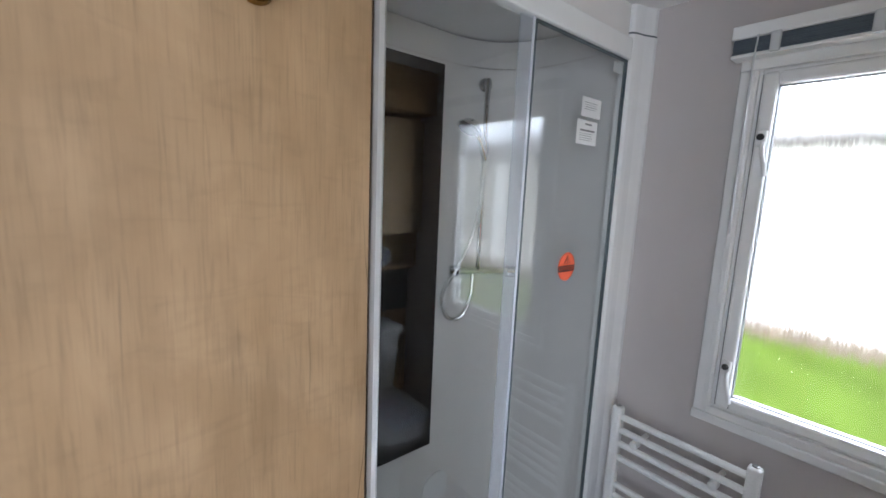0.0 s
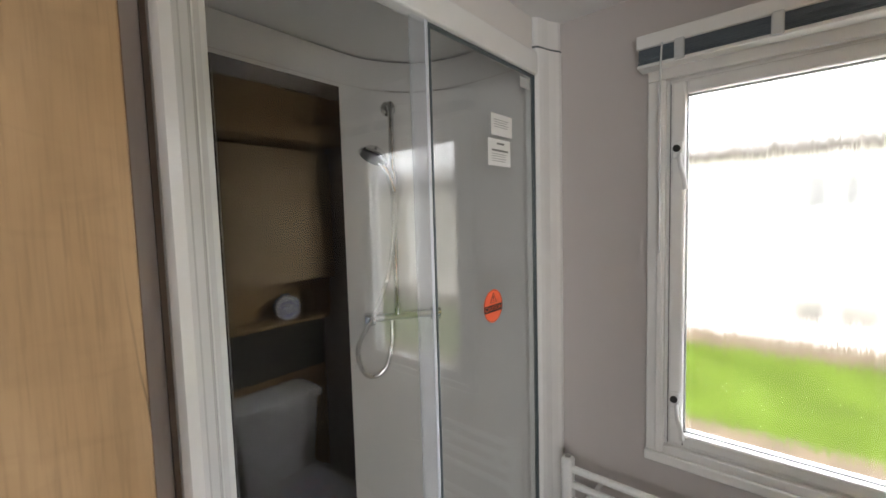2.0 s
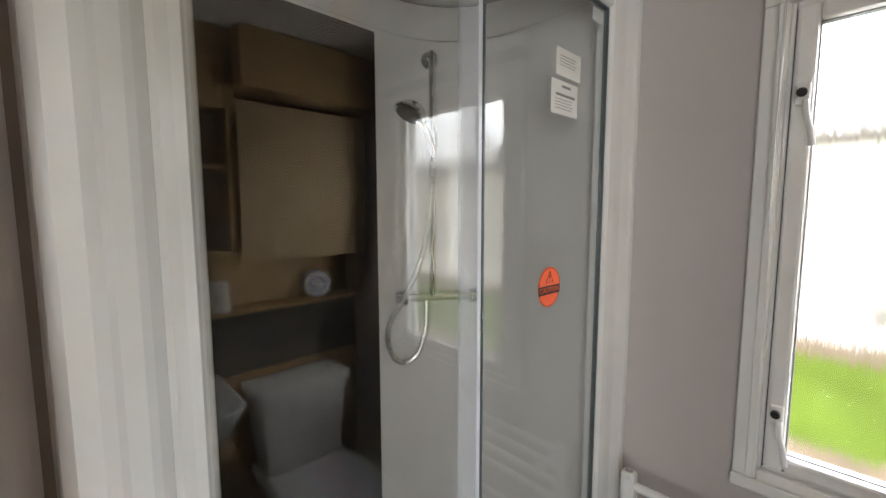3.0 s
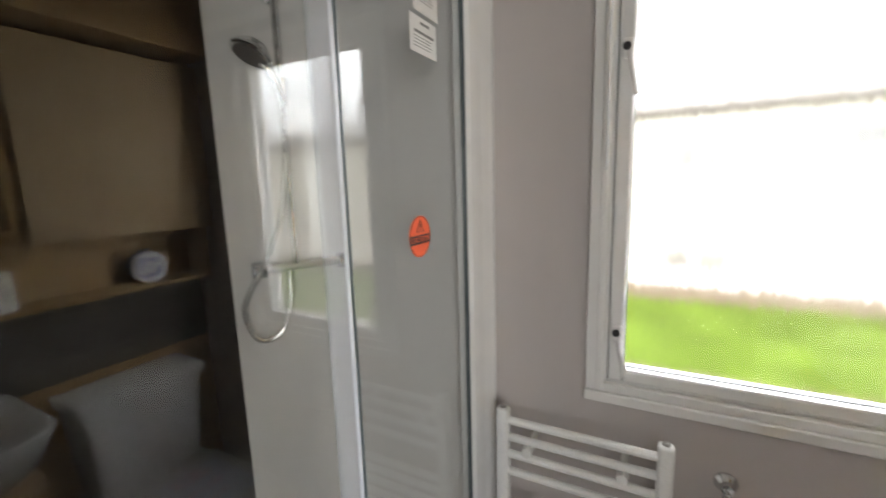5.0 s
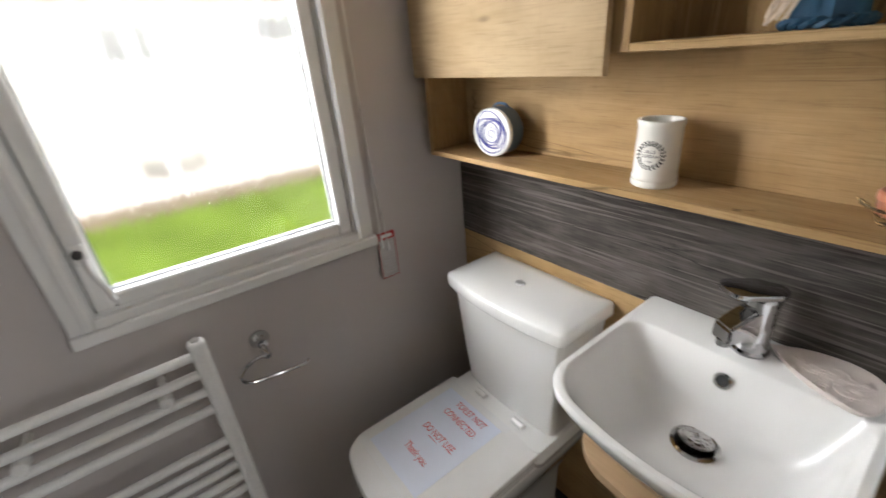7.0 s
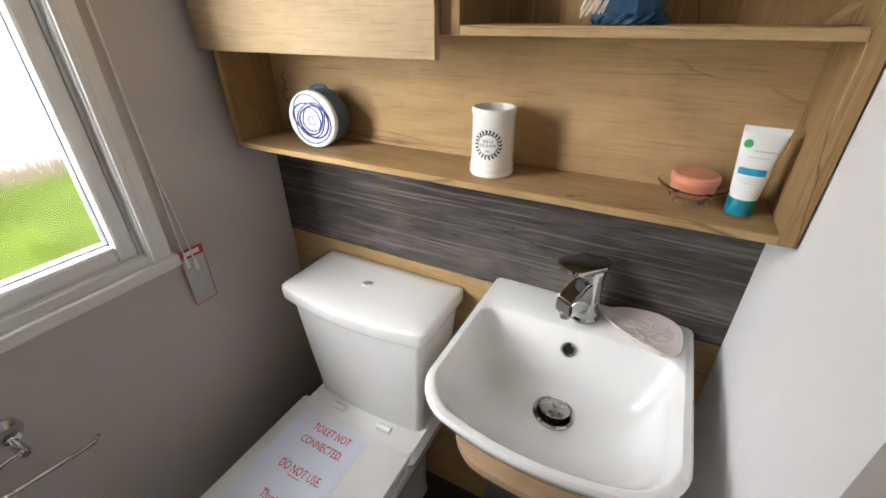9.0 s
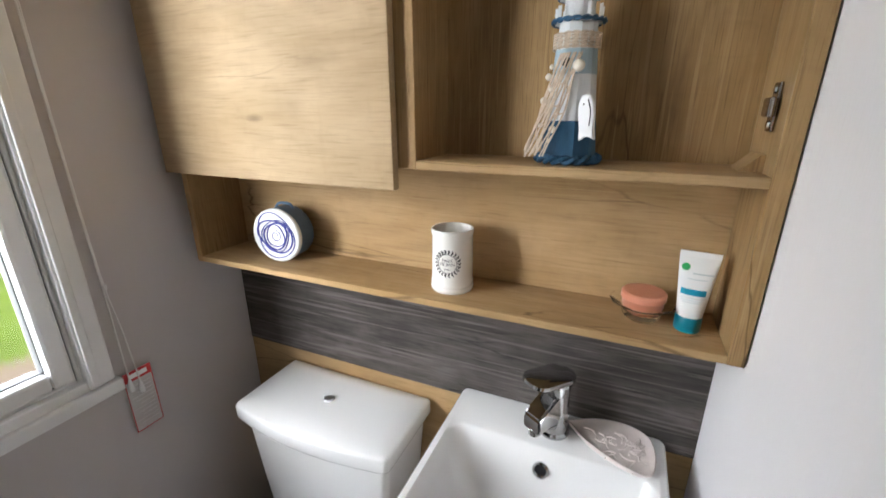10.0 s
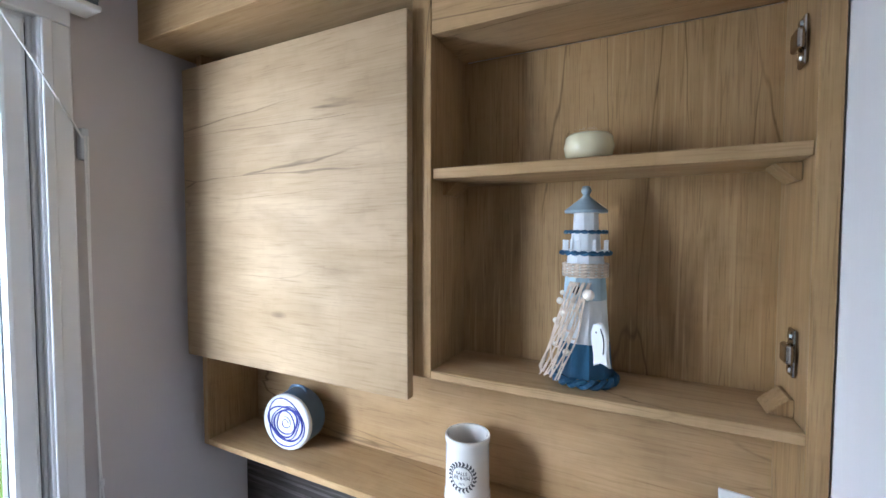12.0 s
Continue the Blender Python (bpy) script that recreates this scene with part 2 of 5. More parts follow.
# ---- mesh helpers ----
def part(name, bm, material, parent=None, label=""):
    """Links a bmesh as one mesh object, under a thing or a part."""
    me = bpy.data.meshes.new(name)
    bmesh.ops.recalc_face_normals(bm, faces=bm.faces)
    bm.to_mesh(me)
    bm.free()
    me.materials.append(material)
    ob = new(name, me)
    ob.parent = parent
    if label:
        tagged(ob, label)
    return ob


def thing(name, at, label, category, group="", kind="", rz=0.0):
    e = new(name)
    e.empty_display_size = 0.05
    e.matrix_world = pose(*at, 0, 0, rz)
    return tagged(e, label, category, group, kind)


def smooth(ob, limit=35):
    me = ob.data
    for p in me.polygons:
        p.use_smooth = True
    bm = bmesh.new()
    bm.from_mesh(me)
    for e in bm.edges:
        if len(e.link_faces) == 2 and e.calc_face_angle(0) > radians(limit):
            e.smooth = False
    bm.to_mesh(me)
    bm.free()
    return ob


def bm_box(x0, x1, y0, y1, z0, z1, bevel=0.0, segments=2, bm=None):
    b = bmesh.new()
    bmesh.ops.create_cube(b, size=1, matrix=Matrix.Translation(((x0 + x1) / 2, (y0 + y1) / 2, (z0 + z1) / 2)) @ Matrix.Diagonal((abs(x1 - x0), abs(y1 - y0), abs(z1 - z0), 1)))
    if bevel:
        bmesh.ops.bevel(b, geom=list(b.edges), offset=bevel, segments=segments, affect="EDGES", profile=0.5)
    return merge(bm, b)


def merge(bm, b):
    if bm is None:
        return b
    me = bpy.data.meshes.new("tmp")
    b.to_mesh(me)
    b.free()
    bm.from_mesh(me)
    bpy.data.meshes.remove(me)
    return bm


def bm_lathe(profile, steps=40, m=None, bm=None):
    """A body of revolution about z from (radius, height) pairs."""
    b = bmesh.new()
    rings = []
    for r, z in profile:
        if r < 1e-5:
            rings.append([b.verts.new((0, 0, z))])
        else:
            rings.append([b.verts.new((r * math.cos(2 * math.pi * i / steps), r * math.sin(2 * math.pi * i / steps), z)) for i in range(steps)])
    for a, c in zip(rings, rings[1:]):
        for i in range(steps):
            j = (i + 1) % steps
            if len(a) == 1 and len(c) == 1:
                continue
            if len(a) == 1:
                b.faces.new((a[0], c[i], c[j]))
            elif len(c) == 1:
                b.faces.new((a[i], a[j], c[0]))
            else:
                b.faces.new((a[i], a[j], c[j], c[i]))
    if m is not None:
        b.transform(m)
    return merge(bm, b)


def bm_tube(points, radius, steps=10, closed=False, bm=None, radii=None):
    """A round tube along points."""
    b = bmesh.new()
    pts = [Vector(p) for p in points]
    rings, up = [], None
    for i, p in enumerate(pts):
        a = pts[i - 1] if i or closed else p
        c = pts[(i + 1) % len(pts)] if i + 1 < len(pts) or closed else p
        d = (c - a).normalized()
        if up is None:
            up = d.orthogonal().normalized()
        up = (up - d * up.dot(d)).normalized()
        side, r = d.cross(up), radii[i] if radii else radius
        rings.append([b.verts.new(p + r * (math.cos(2 * math.pi * k / steps) * up + math.sin(2 * math.pi * k / steps) * side)) for k in range(steps)])
    for i in range(len(rings) if closed else len(rings) - 1):
        a, c = rings[i], rings[(i + 1) % len(rings)]
        for k in range(steps):
            b.faces.new((a[k], a[(k + 1) % steps], c[(k + 1) % steps], c[k]))
    if not closed:
        b.faces.new(rings[0]), b.faces.new(rings[-1])
    return merge(bm, b)


def curve_points(anchors, n=8):
    """Catmull-Rom through the anchors."""
    p = [Vector(a) for a in anchors]
    p = [2 * p[0] - p[1], *p, 2 * p[-1] - p[-2]]
    out = []
    for i in range(1, len(p) - 2):
        for k in range(n):
            t = k / n
            a, b_, c, d = p[i - 1 : i + 3]
            out.append(0.5 * (2 * b_ + (c - a) * t + (2 * a - 5 * b_ + 4 * c - d) * t * t + (3 * b_ - a - 3 * c + d) * t ** 3))
    return out + [p[-2]]


def bm_loft(rings, cap0=True, cap1=True, bm=None):
    b = bmesh.new()
    vs = [[b.verts.new(v) for v in ring] for ring in rings]
    for a, c in zip(vs, vs[1:]):
        for i in range(len(a)):
            j = (i + 1) % len(a)
            b.faces.new((a[i], a[j], c[j], c[i]))
    if cap0:
        b.faces.new(vs[0])
    if cap1:
        b.faces.new(vs[-1])
    return merge(bm, b)


def rounded(x0, x1, y0, y1, z, r, n=6, bow=0.0):
    """A rounded rectangle; r: one radius or four (x1y1, x0y1, x0y0, x1y0); bow: how far the y1 side swells out."""
    rs = r if isinstance(r, tuple) else (r,) * 4
    out = []
    for (cx, cy, a0), q in zip(((x1, y1, 0), (x0, y1, 90), (x0, y0, 180), (x1, y0, 270)), rs):
        sx, sy = (1 if cx == x1 else -1), (1 if cy == y1 else -1)
        for i in range(n + 1):
            a = radians(a0 + 90 * i / n)
            out.append(Vector((cx - sx * q + q * math.cos(a), cy - sy * q + q * math.sin(a), z)))
    mid, half, whole = (x0 + x1) / 2, abs(x1 - x0) / 2, []
    for i, v in enumerate(out):
        whole.append(v)
        if i % (n + 1) == n:
            w = out[(i + 1) % len(out)]
            whole += [v.lerp(w, k / 7) for k in range(1, 7)]
    for v in whole:
        v.y += bow * max(0.0, (v.y - y0) / (y1 - y0)) * (1 - ((v.x - mid) / half) ** 2)
    out = whole
    return out


def writing(name, text, size, material, parent, m, label="", spacing=1.0):
    """Flat raised lettering in the built-in font, lying in its local xy plane."""
    cu = bpy.data.curves.new(name, "FONT")
    cu.body, cu.size, cu.extrude, cu.align_x, cu.align_y, cu.space_character = text, size, 0.0002, "CENTER", "CENTER", spacing
    cu.resolution_u = 3
    tmp = new("tmp_text", cu)
    me = bpy.data.meshes.new_from_object(tmp.evaluated_get(bpy.context.evaluated_depsgraph_get()))
    bpy.data.objects.remove(tmp)
    me.transform(m)
    me.materials.clear()
    me.materials.append(material)
    ob = new(name, me)
    ob.parent = parent
    return tagged(ob, label)


def slab(name, x0, x1, y0, y1, z0, z1, material, label, category, bevel=0.0):
    return tagged(part(name, bm_box(x0, x1, y0, y1, z0, z1, bevel), material), label, category, kind="structure")


# ---- the room ----
WX, BY, RX = 1.422, -0.6, 0.370
CZ, HALL_X, HALL_Y0 = 2.13, -0.95, -1.3
SH_Y1, SH_X0, SH_X1 = 1.245, 0.40, 1.385
WY0, WY1, WZ0, WZ1 = -0.238, 0.368, 0.93, 1.912
slab("floor", HALL_X - 0.1, WX + 0.1, HALL_Y0 - 0.1, SH_Y1 + 0.1, -0.06, 0.0, M_FLOOR, "charcoal textured vinyl floor sheet", "floor")
slab("ceiling", HALL_X - 0.1, WX + 0.1, HALL_Y0 - 0.1, SH_Y1 + 0.1, CZ, CZ + 0.06, M_CEIL, "plain white ceiling board", "ceiling")


def holed_wall(name, x0, x1, y0, y1, z0, z1, oy0, oy1, oz0, oz1, material, label):
    """A wall across x with one rectangular opening through it."""
    b = bm_box(x0, x1, y0, oy0, z0, z1)
    bm_box(x0, x1, oy1, y1, z0, z1, bm=b)
    bm_box(x0, x1, oy0, oy1, z0, oz0, bm=b)
    bm_box(x0, x1, oy0, oy1, oz1, z1, bm=b)
    bmesh.ops.remove_doubles(b, verts=b.verts, dist=1e-5)
    return tagged(part(name, b, material), label, "wall", kind="structure")


holed_wall("wall_window", WX, WX + 0.1, BY - 0.1, SH_Y1 + 0.1, 0, CZ, WY0, WY1, WZ0, WZ1, M_WALL, "greige papered wall around the window")
slab("wall_back", RX - 0.06, WX, BY - 0.1, BY, 0, CZ, M_WALL, "greige papered wall behind basin and toilet", "wall")
slab("wall_side", RX - 0.06, RX, BY, -0.16, 0, CZ, M_WALL_LIT, "papered wall beside the basin, lightened for window light", "wall")
slab("wall_hall_end", HALL_X, RX - 0.06, HALL_Y0 - 0.1, HALL_Y0, 0, CZ, M_WALL, "plain papered hall wall", "wall")
slab("wall_hall_return", RX - 0.06, RX, HALL_Y0 - 0.1, BY - 0.1, 0, CZ, M_WALL, "plain papered hall wall", "wall")
# Opening made up to hold the fill lamp; it leads to a closed space.
holed_wall("wall_hall_outer", HALL_X - 0.1, HALL_X, HALL_Y0 - 0.1, SH_Y1 + 0.1, 0, CZ, -1.25, -0.35, 0.9, 1.9, M_WALL, "plain papered hall wall with an unseen opening added for the fill lamp")
slab("wall_partition", HALL_X, 0.345, 0.507, 0.62, 0, CZ, M_WALL, "greige papered partition beside the shower", "wall")
slab("wall_shower_end", SH_X0 - 0.06, SH_X0 - 0.006, 0.6205, SH_Y1 + 0.1, 0, CZ, M_WALL, "plain partition behind the shower", "wall")
slab("wall_shower_back", SH_X0 - 0.006, WX, SH_Y1 + 0.02, SH_Y1 + 0.1, 0, CZ, M_WALL, "plain partition behind the shower", "wall")

# The rest of the home, closed and plain: unseen, added to shade the lawn.
slab("shade_wall_1", WX, WX + 0.1, -6.0, BY - 0.1, -0.62, CZ + 0.06, M_WALL, "plain unseen outer wall of the home, added to block the sun", "wall")
slab("shade_wall_2", WX, WX + 0.1, SH_Y1 + 0.1, 7.0, -0.62, CZ + 0.06, M_WALL, "plain unseen outer wall of the home, added to block the sun", "wall")
# This far wall keeps direct sun out of the hall opening.
slab("shade_wall_3", -2.3, -2.2, -6.0, 7.0, -0.62, CZ + 0.06, M_WALL, "plain unseen outer wall of the home, added to block the sun", "wall")
slab("shade_wall_4", -2.2, WX, -6.1, -6.0, -0.62, CZ + 0.06, M_WALL, "plain unseen end wall of the home, closing the added shell", "wall")
slab("shade_wall_5", -2.2, WX, 7.0, 7.1, -0.62, CZ + 0.06, M_WALL, "plain unseen end wall of the home, closing the added shell", "wall")
slab("wall_underside", WX, WX + 0.1, BY - 0.1, SH_Y1 + 0.1, -0.62, -0.002, M_WALL, "plain skirt under the window wall", "wall")
slab("roof", -2.35, WX + 0.14, -6.15, 7.15, CZ + 0.062, CZ + 0.2, M_CEIL, "plain unseen roof slab of the home, added to shade the lawn", "roof")

# ---- outdoors ----
GZ = -0.62
slab("ground", -80, 400, -300, 300, GZ - 0.2, GZ, M_GRASS, "mown bright green grass", "lawn")


def neighbour():
    home = thing("holiday_home", (9.2, 0, GZ), "cream-white static holiday home with a dark eaves line", "building")
    home.matrix_world = pose(9.2, 0, GZ, 0, 0, 1) @ Matrix.Diagonal((1, 1.2, 1.14, 1))
    part("wall", bm_box(0, 3.0, -24, 24, 0.55, 2.86), paint("cream_cladding", (0.33, 0.318, 0.285), 0.5, vary=0.08, scale=1.2, bump=0.1), home)
    part("skirt", bm_box(0.05, 2.95, -23.9, 23.9, 0.0, 0.55), paint("pale_skirt_panel", (0.50, 0.485, 0.45), 0.6, vary=0.1, scale=2), home)
    roof = bmesh.new()
    pr = [(-0.14, 2.86), (1.5, 3.35), (3.14, 2.86), (3.14, 2.98), (1.5, 3.47), (-0.14, 2.98)]
    a, c = ([roof.verts.new((x, y, z)) for x, z in pr] for y in (-24.2, 24.2))
    roof.faces.new(a), roof.faces.new(c[::-1])
    for i in range(6):
        roof.faces.new((a[i], a[(i + 1) % 6], c[(i + 1) % 6], c[i]))
    part("roof", roof, paint("grey_roof_sheet", (0.22, 0.215, 0.21), 0.6, vary=0.2, scale=2), home, "grey shallow roof")
    part("gutter", bm_tube([(-0.18, -24.1, 2.84), (-0.18, 24.1, 2.84)], 0.06, 10), paint("brown_gutter", (0.10, 0.09, 0.08), 0.5, vary=0.25), home, "dark brown gutter")
    part("fascia", bm_box(-0.13, -0.004, -24.1, 24.1, 2.74, 2.85), paint("brown_fascia", (0.085, 0.075, 0.066), 0.5, vary=0.15, scale=2), home, "dark brown fascia board")
    for y in (-12.3, -0.3, 9.6):
        part("downpipe", bm_tube([(-0.05, y, 0.05), (-0.05, y, 2.66)], 0.03, 10), M_UPVC, home)
    vent = paint("grey_vent_panel", (0.17, 0.16, 0.145), 0.6, vary=0.2, scale=3)
    for y0, y1 in ((-0.78, 0.1), (-4.2, -3.3), (2.8, 3.7)):
        part("skirt_vent", bm_box(-0.012, 0.05, y0, y1, 0.30, 0.60, 0.004), vent, home, "grey vent panel low on the wall")
    dim = paint("grey_window_glass", (0.10, 0.103, 0.105), 0.35, vary=0.15, scale=1.5)
    for y0, y1, z0, z1 in ((-0.62, 0.1, 1.84, 2.5), (-2.95, -1.85, 2.02, 2.57)):
        w = part("window", bm_box(-0.02, -0.002, y0, y1, z0, z1, 0.004), M_UPVC, home)
        part("pane", bm_box(-0.024, -0.0205, y0 + 0.05, y1 - 0.05, z0 + 0.05, z1 - 0.05), dim, w, "dim grey glazing")


def bare_tree(x, y, height, seed):
    """A leafless tree: a tapered trunk that forks into limbs and many thin twigs."""
    rnd = random.Random(seed)
    t = thing("bare_tree", (x, y, GZ), "leafless grey-brown tree behind the neighbouring home", "tree", "bare trees")
    bark = paint("grey_bark", (0.16, 0.14, 0.12), 0.9, vary=0.2, scale=5, bump=0.4, fine=50)
    limbs, twigs = bmesh.new(), bmesh.new()

    def grow(p, d, length, r, depth):
        pts = [p]
        for _ in range(4):
            d = (d + Vector((rnd.gauss(0, 0.12), rnd.gauss(0, 0.12), 0.05))).normalized()
            pts.append(pts[-1] + d * length / 4)
        bm_tube(pts, r, 6 if depth < 2 else 4, bm=limbs if depth < 3 else twigs, radii=[r * (1 - 0.12 * i) for i in range(5)])
        if depth < 5:
            for _ in range(3 if depth < 4 else 2):
                a = rnd.uniform(0, 6.28)
                side = Vector((math.cos(a), math.sin(a), rnd.uniform(0.3, 1.0))).normalized()
                grow(pts[rnd.choice((2, 3, 4))], (d + side * rnd.uniform(0.6, 1.0)).normalized(), length * rnd.uniform(0.6, 0.8), r * 0.55, depth + 1)

    base = Vector((0, 0, -0.1))
    part("trunk", bm_tube([base, base + Vector((0.03, 0.02, height * 0.3))], 0.16, 10, radii=[0.18, 0.12]), bark, t)
    grow(base + Vector((0.03, 0.02, height * 0.29)), Vector((0, 0, 1)), height * 0.26, 0.10, 1)
    part("limbs", limbs, bark, t)
    part("crown", twigs, bark, t, "thin bare twigs")


for n, (x, y, height) in enumerate(((15, -11, 7.5), (16.5, -13.5, 8.5), (15.5, -16, 7.0), (18, -18.5, 9.0), (16, -21, 8.0))):
    bare_tree(x, y, height, 40 + n)
neighbour()
tagged(part("soil_strip", bm_box(8.2, 9.22, -29, 29, GZ - 0.05, GZ + 0.012, 0.005), M_EARTH), "bare brown earth strip along the neighbouring home", "ground", kind="structure")
tagged(part("earth_border", bm_box(1.53, 5.15, -25, 25, GZ - 0.05, GZ + 0.010, 0.005), M_EARTH), "bare brown earth beside the window wall", "ground", kind="structure")


# ---- window ----
def frame_bars(name, x0, x1, y0, y1, z0, z1, w, material, parent, bevel=0.004, label=""):
    """Four mitred-looking bars round a rectangle, as one frame mesh."""
    b = bm_box(x0, x1, y0, y0 + w, z0, z1, bevel)
    bm_box(x0, x1, y1 - w, y1, z0, z1, bevel, bm=b)
    bm_box(x0 + 0.0005, x1, y0 + w, y1 - w, z0, z0 + w, bevel, bm=b)
    bm_box(x0 + 0.0005, x1, y0 + w, y1 - w, z1 - w, z1, bevel, bm=b)
    return part(name, b, material, parent, label)


def window():
    w = thing("window_1", (WX, 0, 0), "white casement window, rain-streaked pane, closed", "window", kind="structure")
    W0, W1, A0, A1 = -0.218, 0.348, 0.951, 1.897
    part("architrave", bm_box(-0.018, 0.0, 0.348, 0.390, 0.93, 1.899, 0.003), M_TRIM, w)
    part("architrave", bm_box(-0.018, 0.0, -0.262, -0.218, 0.93, 1.899, 0.003), M_TRIM, w)
    part("architrave", bm_box(-0.019, 0.0, -0.262, 0.390, 1.8995, 1.93, 0.003), M_TRIM, w)
    bead = bm_box(-0.024, -0.018, 0.352, 0.366, 0.932, 1.898, 0.002)
    bm_box(-0.024, -0.018, -0.236, -0.222, 0.932, 1.898, 0.002, bm=bead)
    part("bead", bead, M_TRIM, w)
    part("window_sill", bm_box(-0.027, 0.0, -0.27, 0.392, 0.903, 0.9295, 0.004), M_TRIM, w)
    part("sill_apron", bm_box(-0.018, 0.0, -0.2175, 0.3475, 0.9297, 0.9505, 0.002), M_TRIM, w)
    frame_bars("window_frame", 0.0, 0.06, WY0, WY1, WZ0, WZ1, 0.026, M_UPVC, w)
    frame_bars("gasket", 0.004, 0.03, W0 + 0.004, W1 - 0.004, A0, A1, 0.006, M_GASKET, w, 0.0)
    frame_bars("sash", -0.006, 0.045, W0 + 0.008, W1 - 0.008, A0 + 0.004, A1 - 0.004, 0.034, M_UPVC, w, 0.007)
    frame_bars("glazing_seal", 0.012, 0.03, W0 + 0.041, W1 - 0.041, A0 + 0.037, A1 - 0.037, 0.003, paint("grey_glazing_seal", (0.16, 0.165, 0.17), 0.5), w, 0.0)
    g = part("pane", bm_box(0.020, 0.024, W0 + 0.043, W1 - 0.043, A0 + 0.039, A1 - 0.039), M_WINDOW_GLASS, w)
    g.visible_shadow = False
    rnd = random.Random(4)
    drops = bmesh.new()
    for i in range(420):
        y = rnd.uniform(W0 + 0.05, W1 - 0.05)
        band = rnd.random()
        z = rnd.gauss(1.665, 0.013) if band < 0.45 else rnd.gauss(1.125, 0.02) if band < 0.8 else rnd.uniform(1.02, 1.8)
        r = rnd.uniform(0.0008, 0.0024)
        bmesh.ops.create_icosphere(drops, subdivisions=1, radius=r, matrix=Matrix.Translation((0.0245, y, z)) @ Matrix.Diagonal((0.5, 1, rnd.uniform(1, 1.8), 1)))
    d = part("rain_drops", drops, M_GLASS, w, "small raindrops on the outer pane")
    d["kind"] = "stuff"
    d.visible_shadow = False
    for z in (1.071, 1.714):
        h = part("handle", bm_box(-0.016, -0.004, 0.310, 0.334, z - 0.012, z + 0.03, 0.005, 3), M_UPVC, w, "white cast window handle with a black button")
        part("lever", bm_tube(curve_points([(-0.014, 0.316, z - 0.004), (-0.022, 0.315, z - 0.012), (-0.026, 0.313, z - 0.03), (-0.024, 0.306, z - 0.06), (-0.020, 0.302, z - 0.09)]), 0.006, 10), M_UPVC, h)
        part("button", bm_lathe([(0, 0), (0.0085, 0), (0.0085, 0.007), (0.006, 0.0095), (0, 0.0095)], 16, Matrix.Translation((-0.0155, 0.323, z + 0.012)) @ Matrix.Rotation(-math.pi / 2, 4, "Y")), M_GASKET, h)


def blind():
    """A venetian blind drawn up to its headrail, with its cord led to a cleat."""
    b = thing("venetian_blind", (WX, 0.056, 1.926), "blue-grey venetian blind drawn up under a white pelmet rail", "blind")
    part("headrail", bm_box(-0.062, -0.002, -0.352, 0.352, 0.046, 0.080, 0.004), M_TRIM, b, "white headrail")
    slate = paint("slate_blue_slat", (0.10, 0.125, 0.155), 0.35, vary=0.08)
    rnd = random.Random(2)
    for i in range(12):
        z, o = 0.0095 + i * 0.003, rnd.uniform(-0.0015, 0.0015)
        part("slat", bm_box(-0.058 + o, -0.008 + o, -0.34, 0.346 + o, z, z + 0.0024), slate, b)
    part("bottom_rail", bm_box(-0.06, -0.006, -0.344, 0.350, 0.0, 0.009, 0.003), M_TRIM, b)
    clear = paint("clear_plastic_clip", (0.62, 0.64, 0.65), 0.2, vary=0.05)
    for y in (0.255, 0.075, -0.14, -0.3):
        part("clip", bm_box(-0.068, -0.056, y - 0.011, y + 0.011, 0.002, 0.05, 0.004), clear, b)
    part("tilt_wand", bm_tube([(-0.064, 0.292, 0.05), (-0.066, 0.295, -0.02), (-0.05, 0.297, -0.46)], 0.0022, 6), clear, b, "clear plastic tilt wand")
    c = thing("blind_cord_cleat", (WX, -0.276, 1.712), "clear plastic cord cleat with white blind cords wound on it", "cleat")
    part("cleat", bm_box(-0.02, 0.0, -0.006, 0.006, -0.028, 0.026, 0.004), clear, c)
    cord = paint("white_cord", (0.78, 0.77, 0.75), 0.8, vary=0.1, fine=900, bump=0.4)
    part("cord", bm_tube(curve_points([(-0.05, 0.12, 0.185), (-0.035, 0.06, 0.095), (-0.02, 0.004, 0.008)]), 0.0017, 6), cord, c)
    for k in (-1, 1):
        part("cord", bm_tube(curve_points([(-0.022, 0.002 * k, 0.012), (-0.012, -0.004 + 0.001 * k, -0.25), (-0.009, -0.010 + 0.001 * k, -0.57), (-0.012, -0.014 + 0.006 * k, -0.7), (-0.0155, -0.016 + 0.009 * k, -0.808 + 0.006 * k)]), 0.0016, 6), cord, c)
    for k in (-1, 1):
        part("cord_end", bm_lathe([(0, -0.836), (0.005, -0.834), (0.0055, -0.826), (0.003, -0.808), (0, -0.804)], 14, Matrix.Translation((-0.0155, -0.016 + 0.009 * k, 0.006 * k))), M_UPVC, c)
    part("knot", bm_lathe([(0, -0.01), (0.004, -0.006), (0.0045, 0.004), (0, 0.008)], 10, Matrix.Translation((-0.009, -0.012, -0.6))), cord, c)
    t = thing("warning_tag", (WX - 0.010, -0.301, 0.925), "clear hanging safety tag with a red header and border", "tag")
    red = paint("red_print", (0.50, 0.03, 0.03), 0.4, vary=0.05)
    part("card", bm_box(-0.0012, 0, -0.027, 0.027, -0.14, 0.0, 0.0004, 1), paint("smoky_tag_plastic", (0.55, 0.53, 0.52), 0.25, vary=0.1), t, "translucent grey printed card")
    part("header", bm_box(-0.0022, -0.0013, -0.027, 0.027, -0.022, 0.0), red, t, "red header band")
    edge = bm_box(-0.0022, -0.0013, -0.027, -0.0255, -0.14, -0.022)
    bm_box(-0.0022, -0.0013, 0.0255, 0.027, -0.14, -0.022, bm=edge)
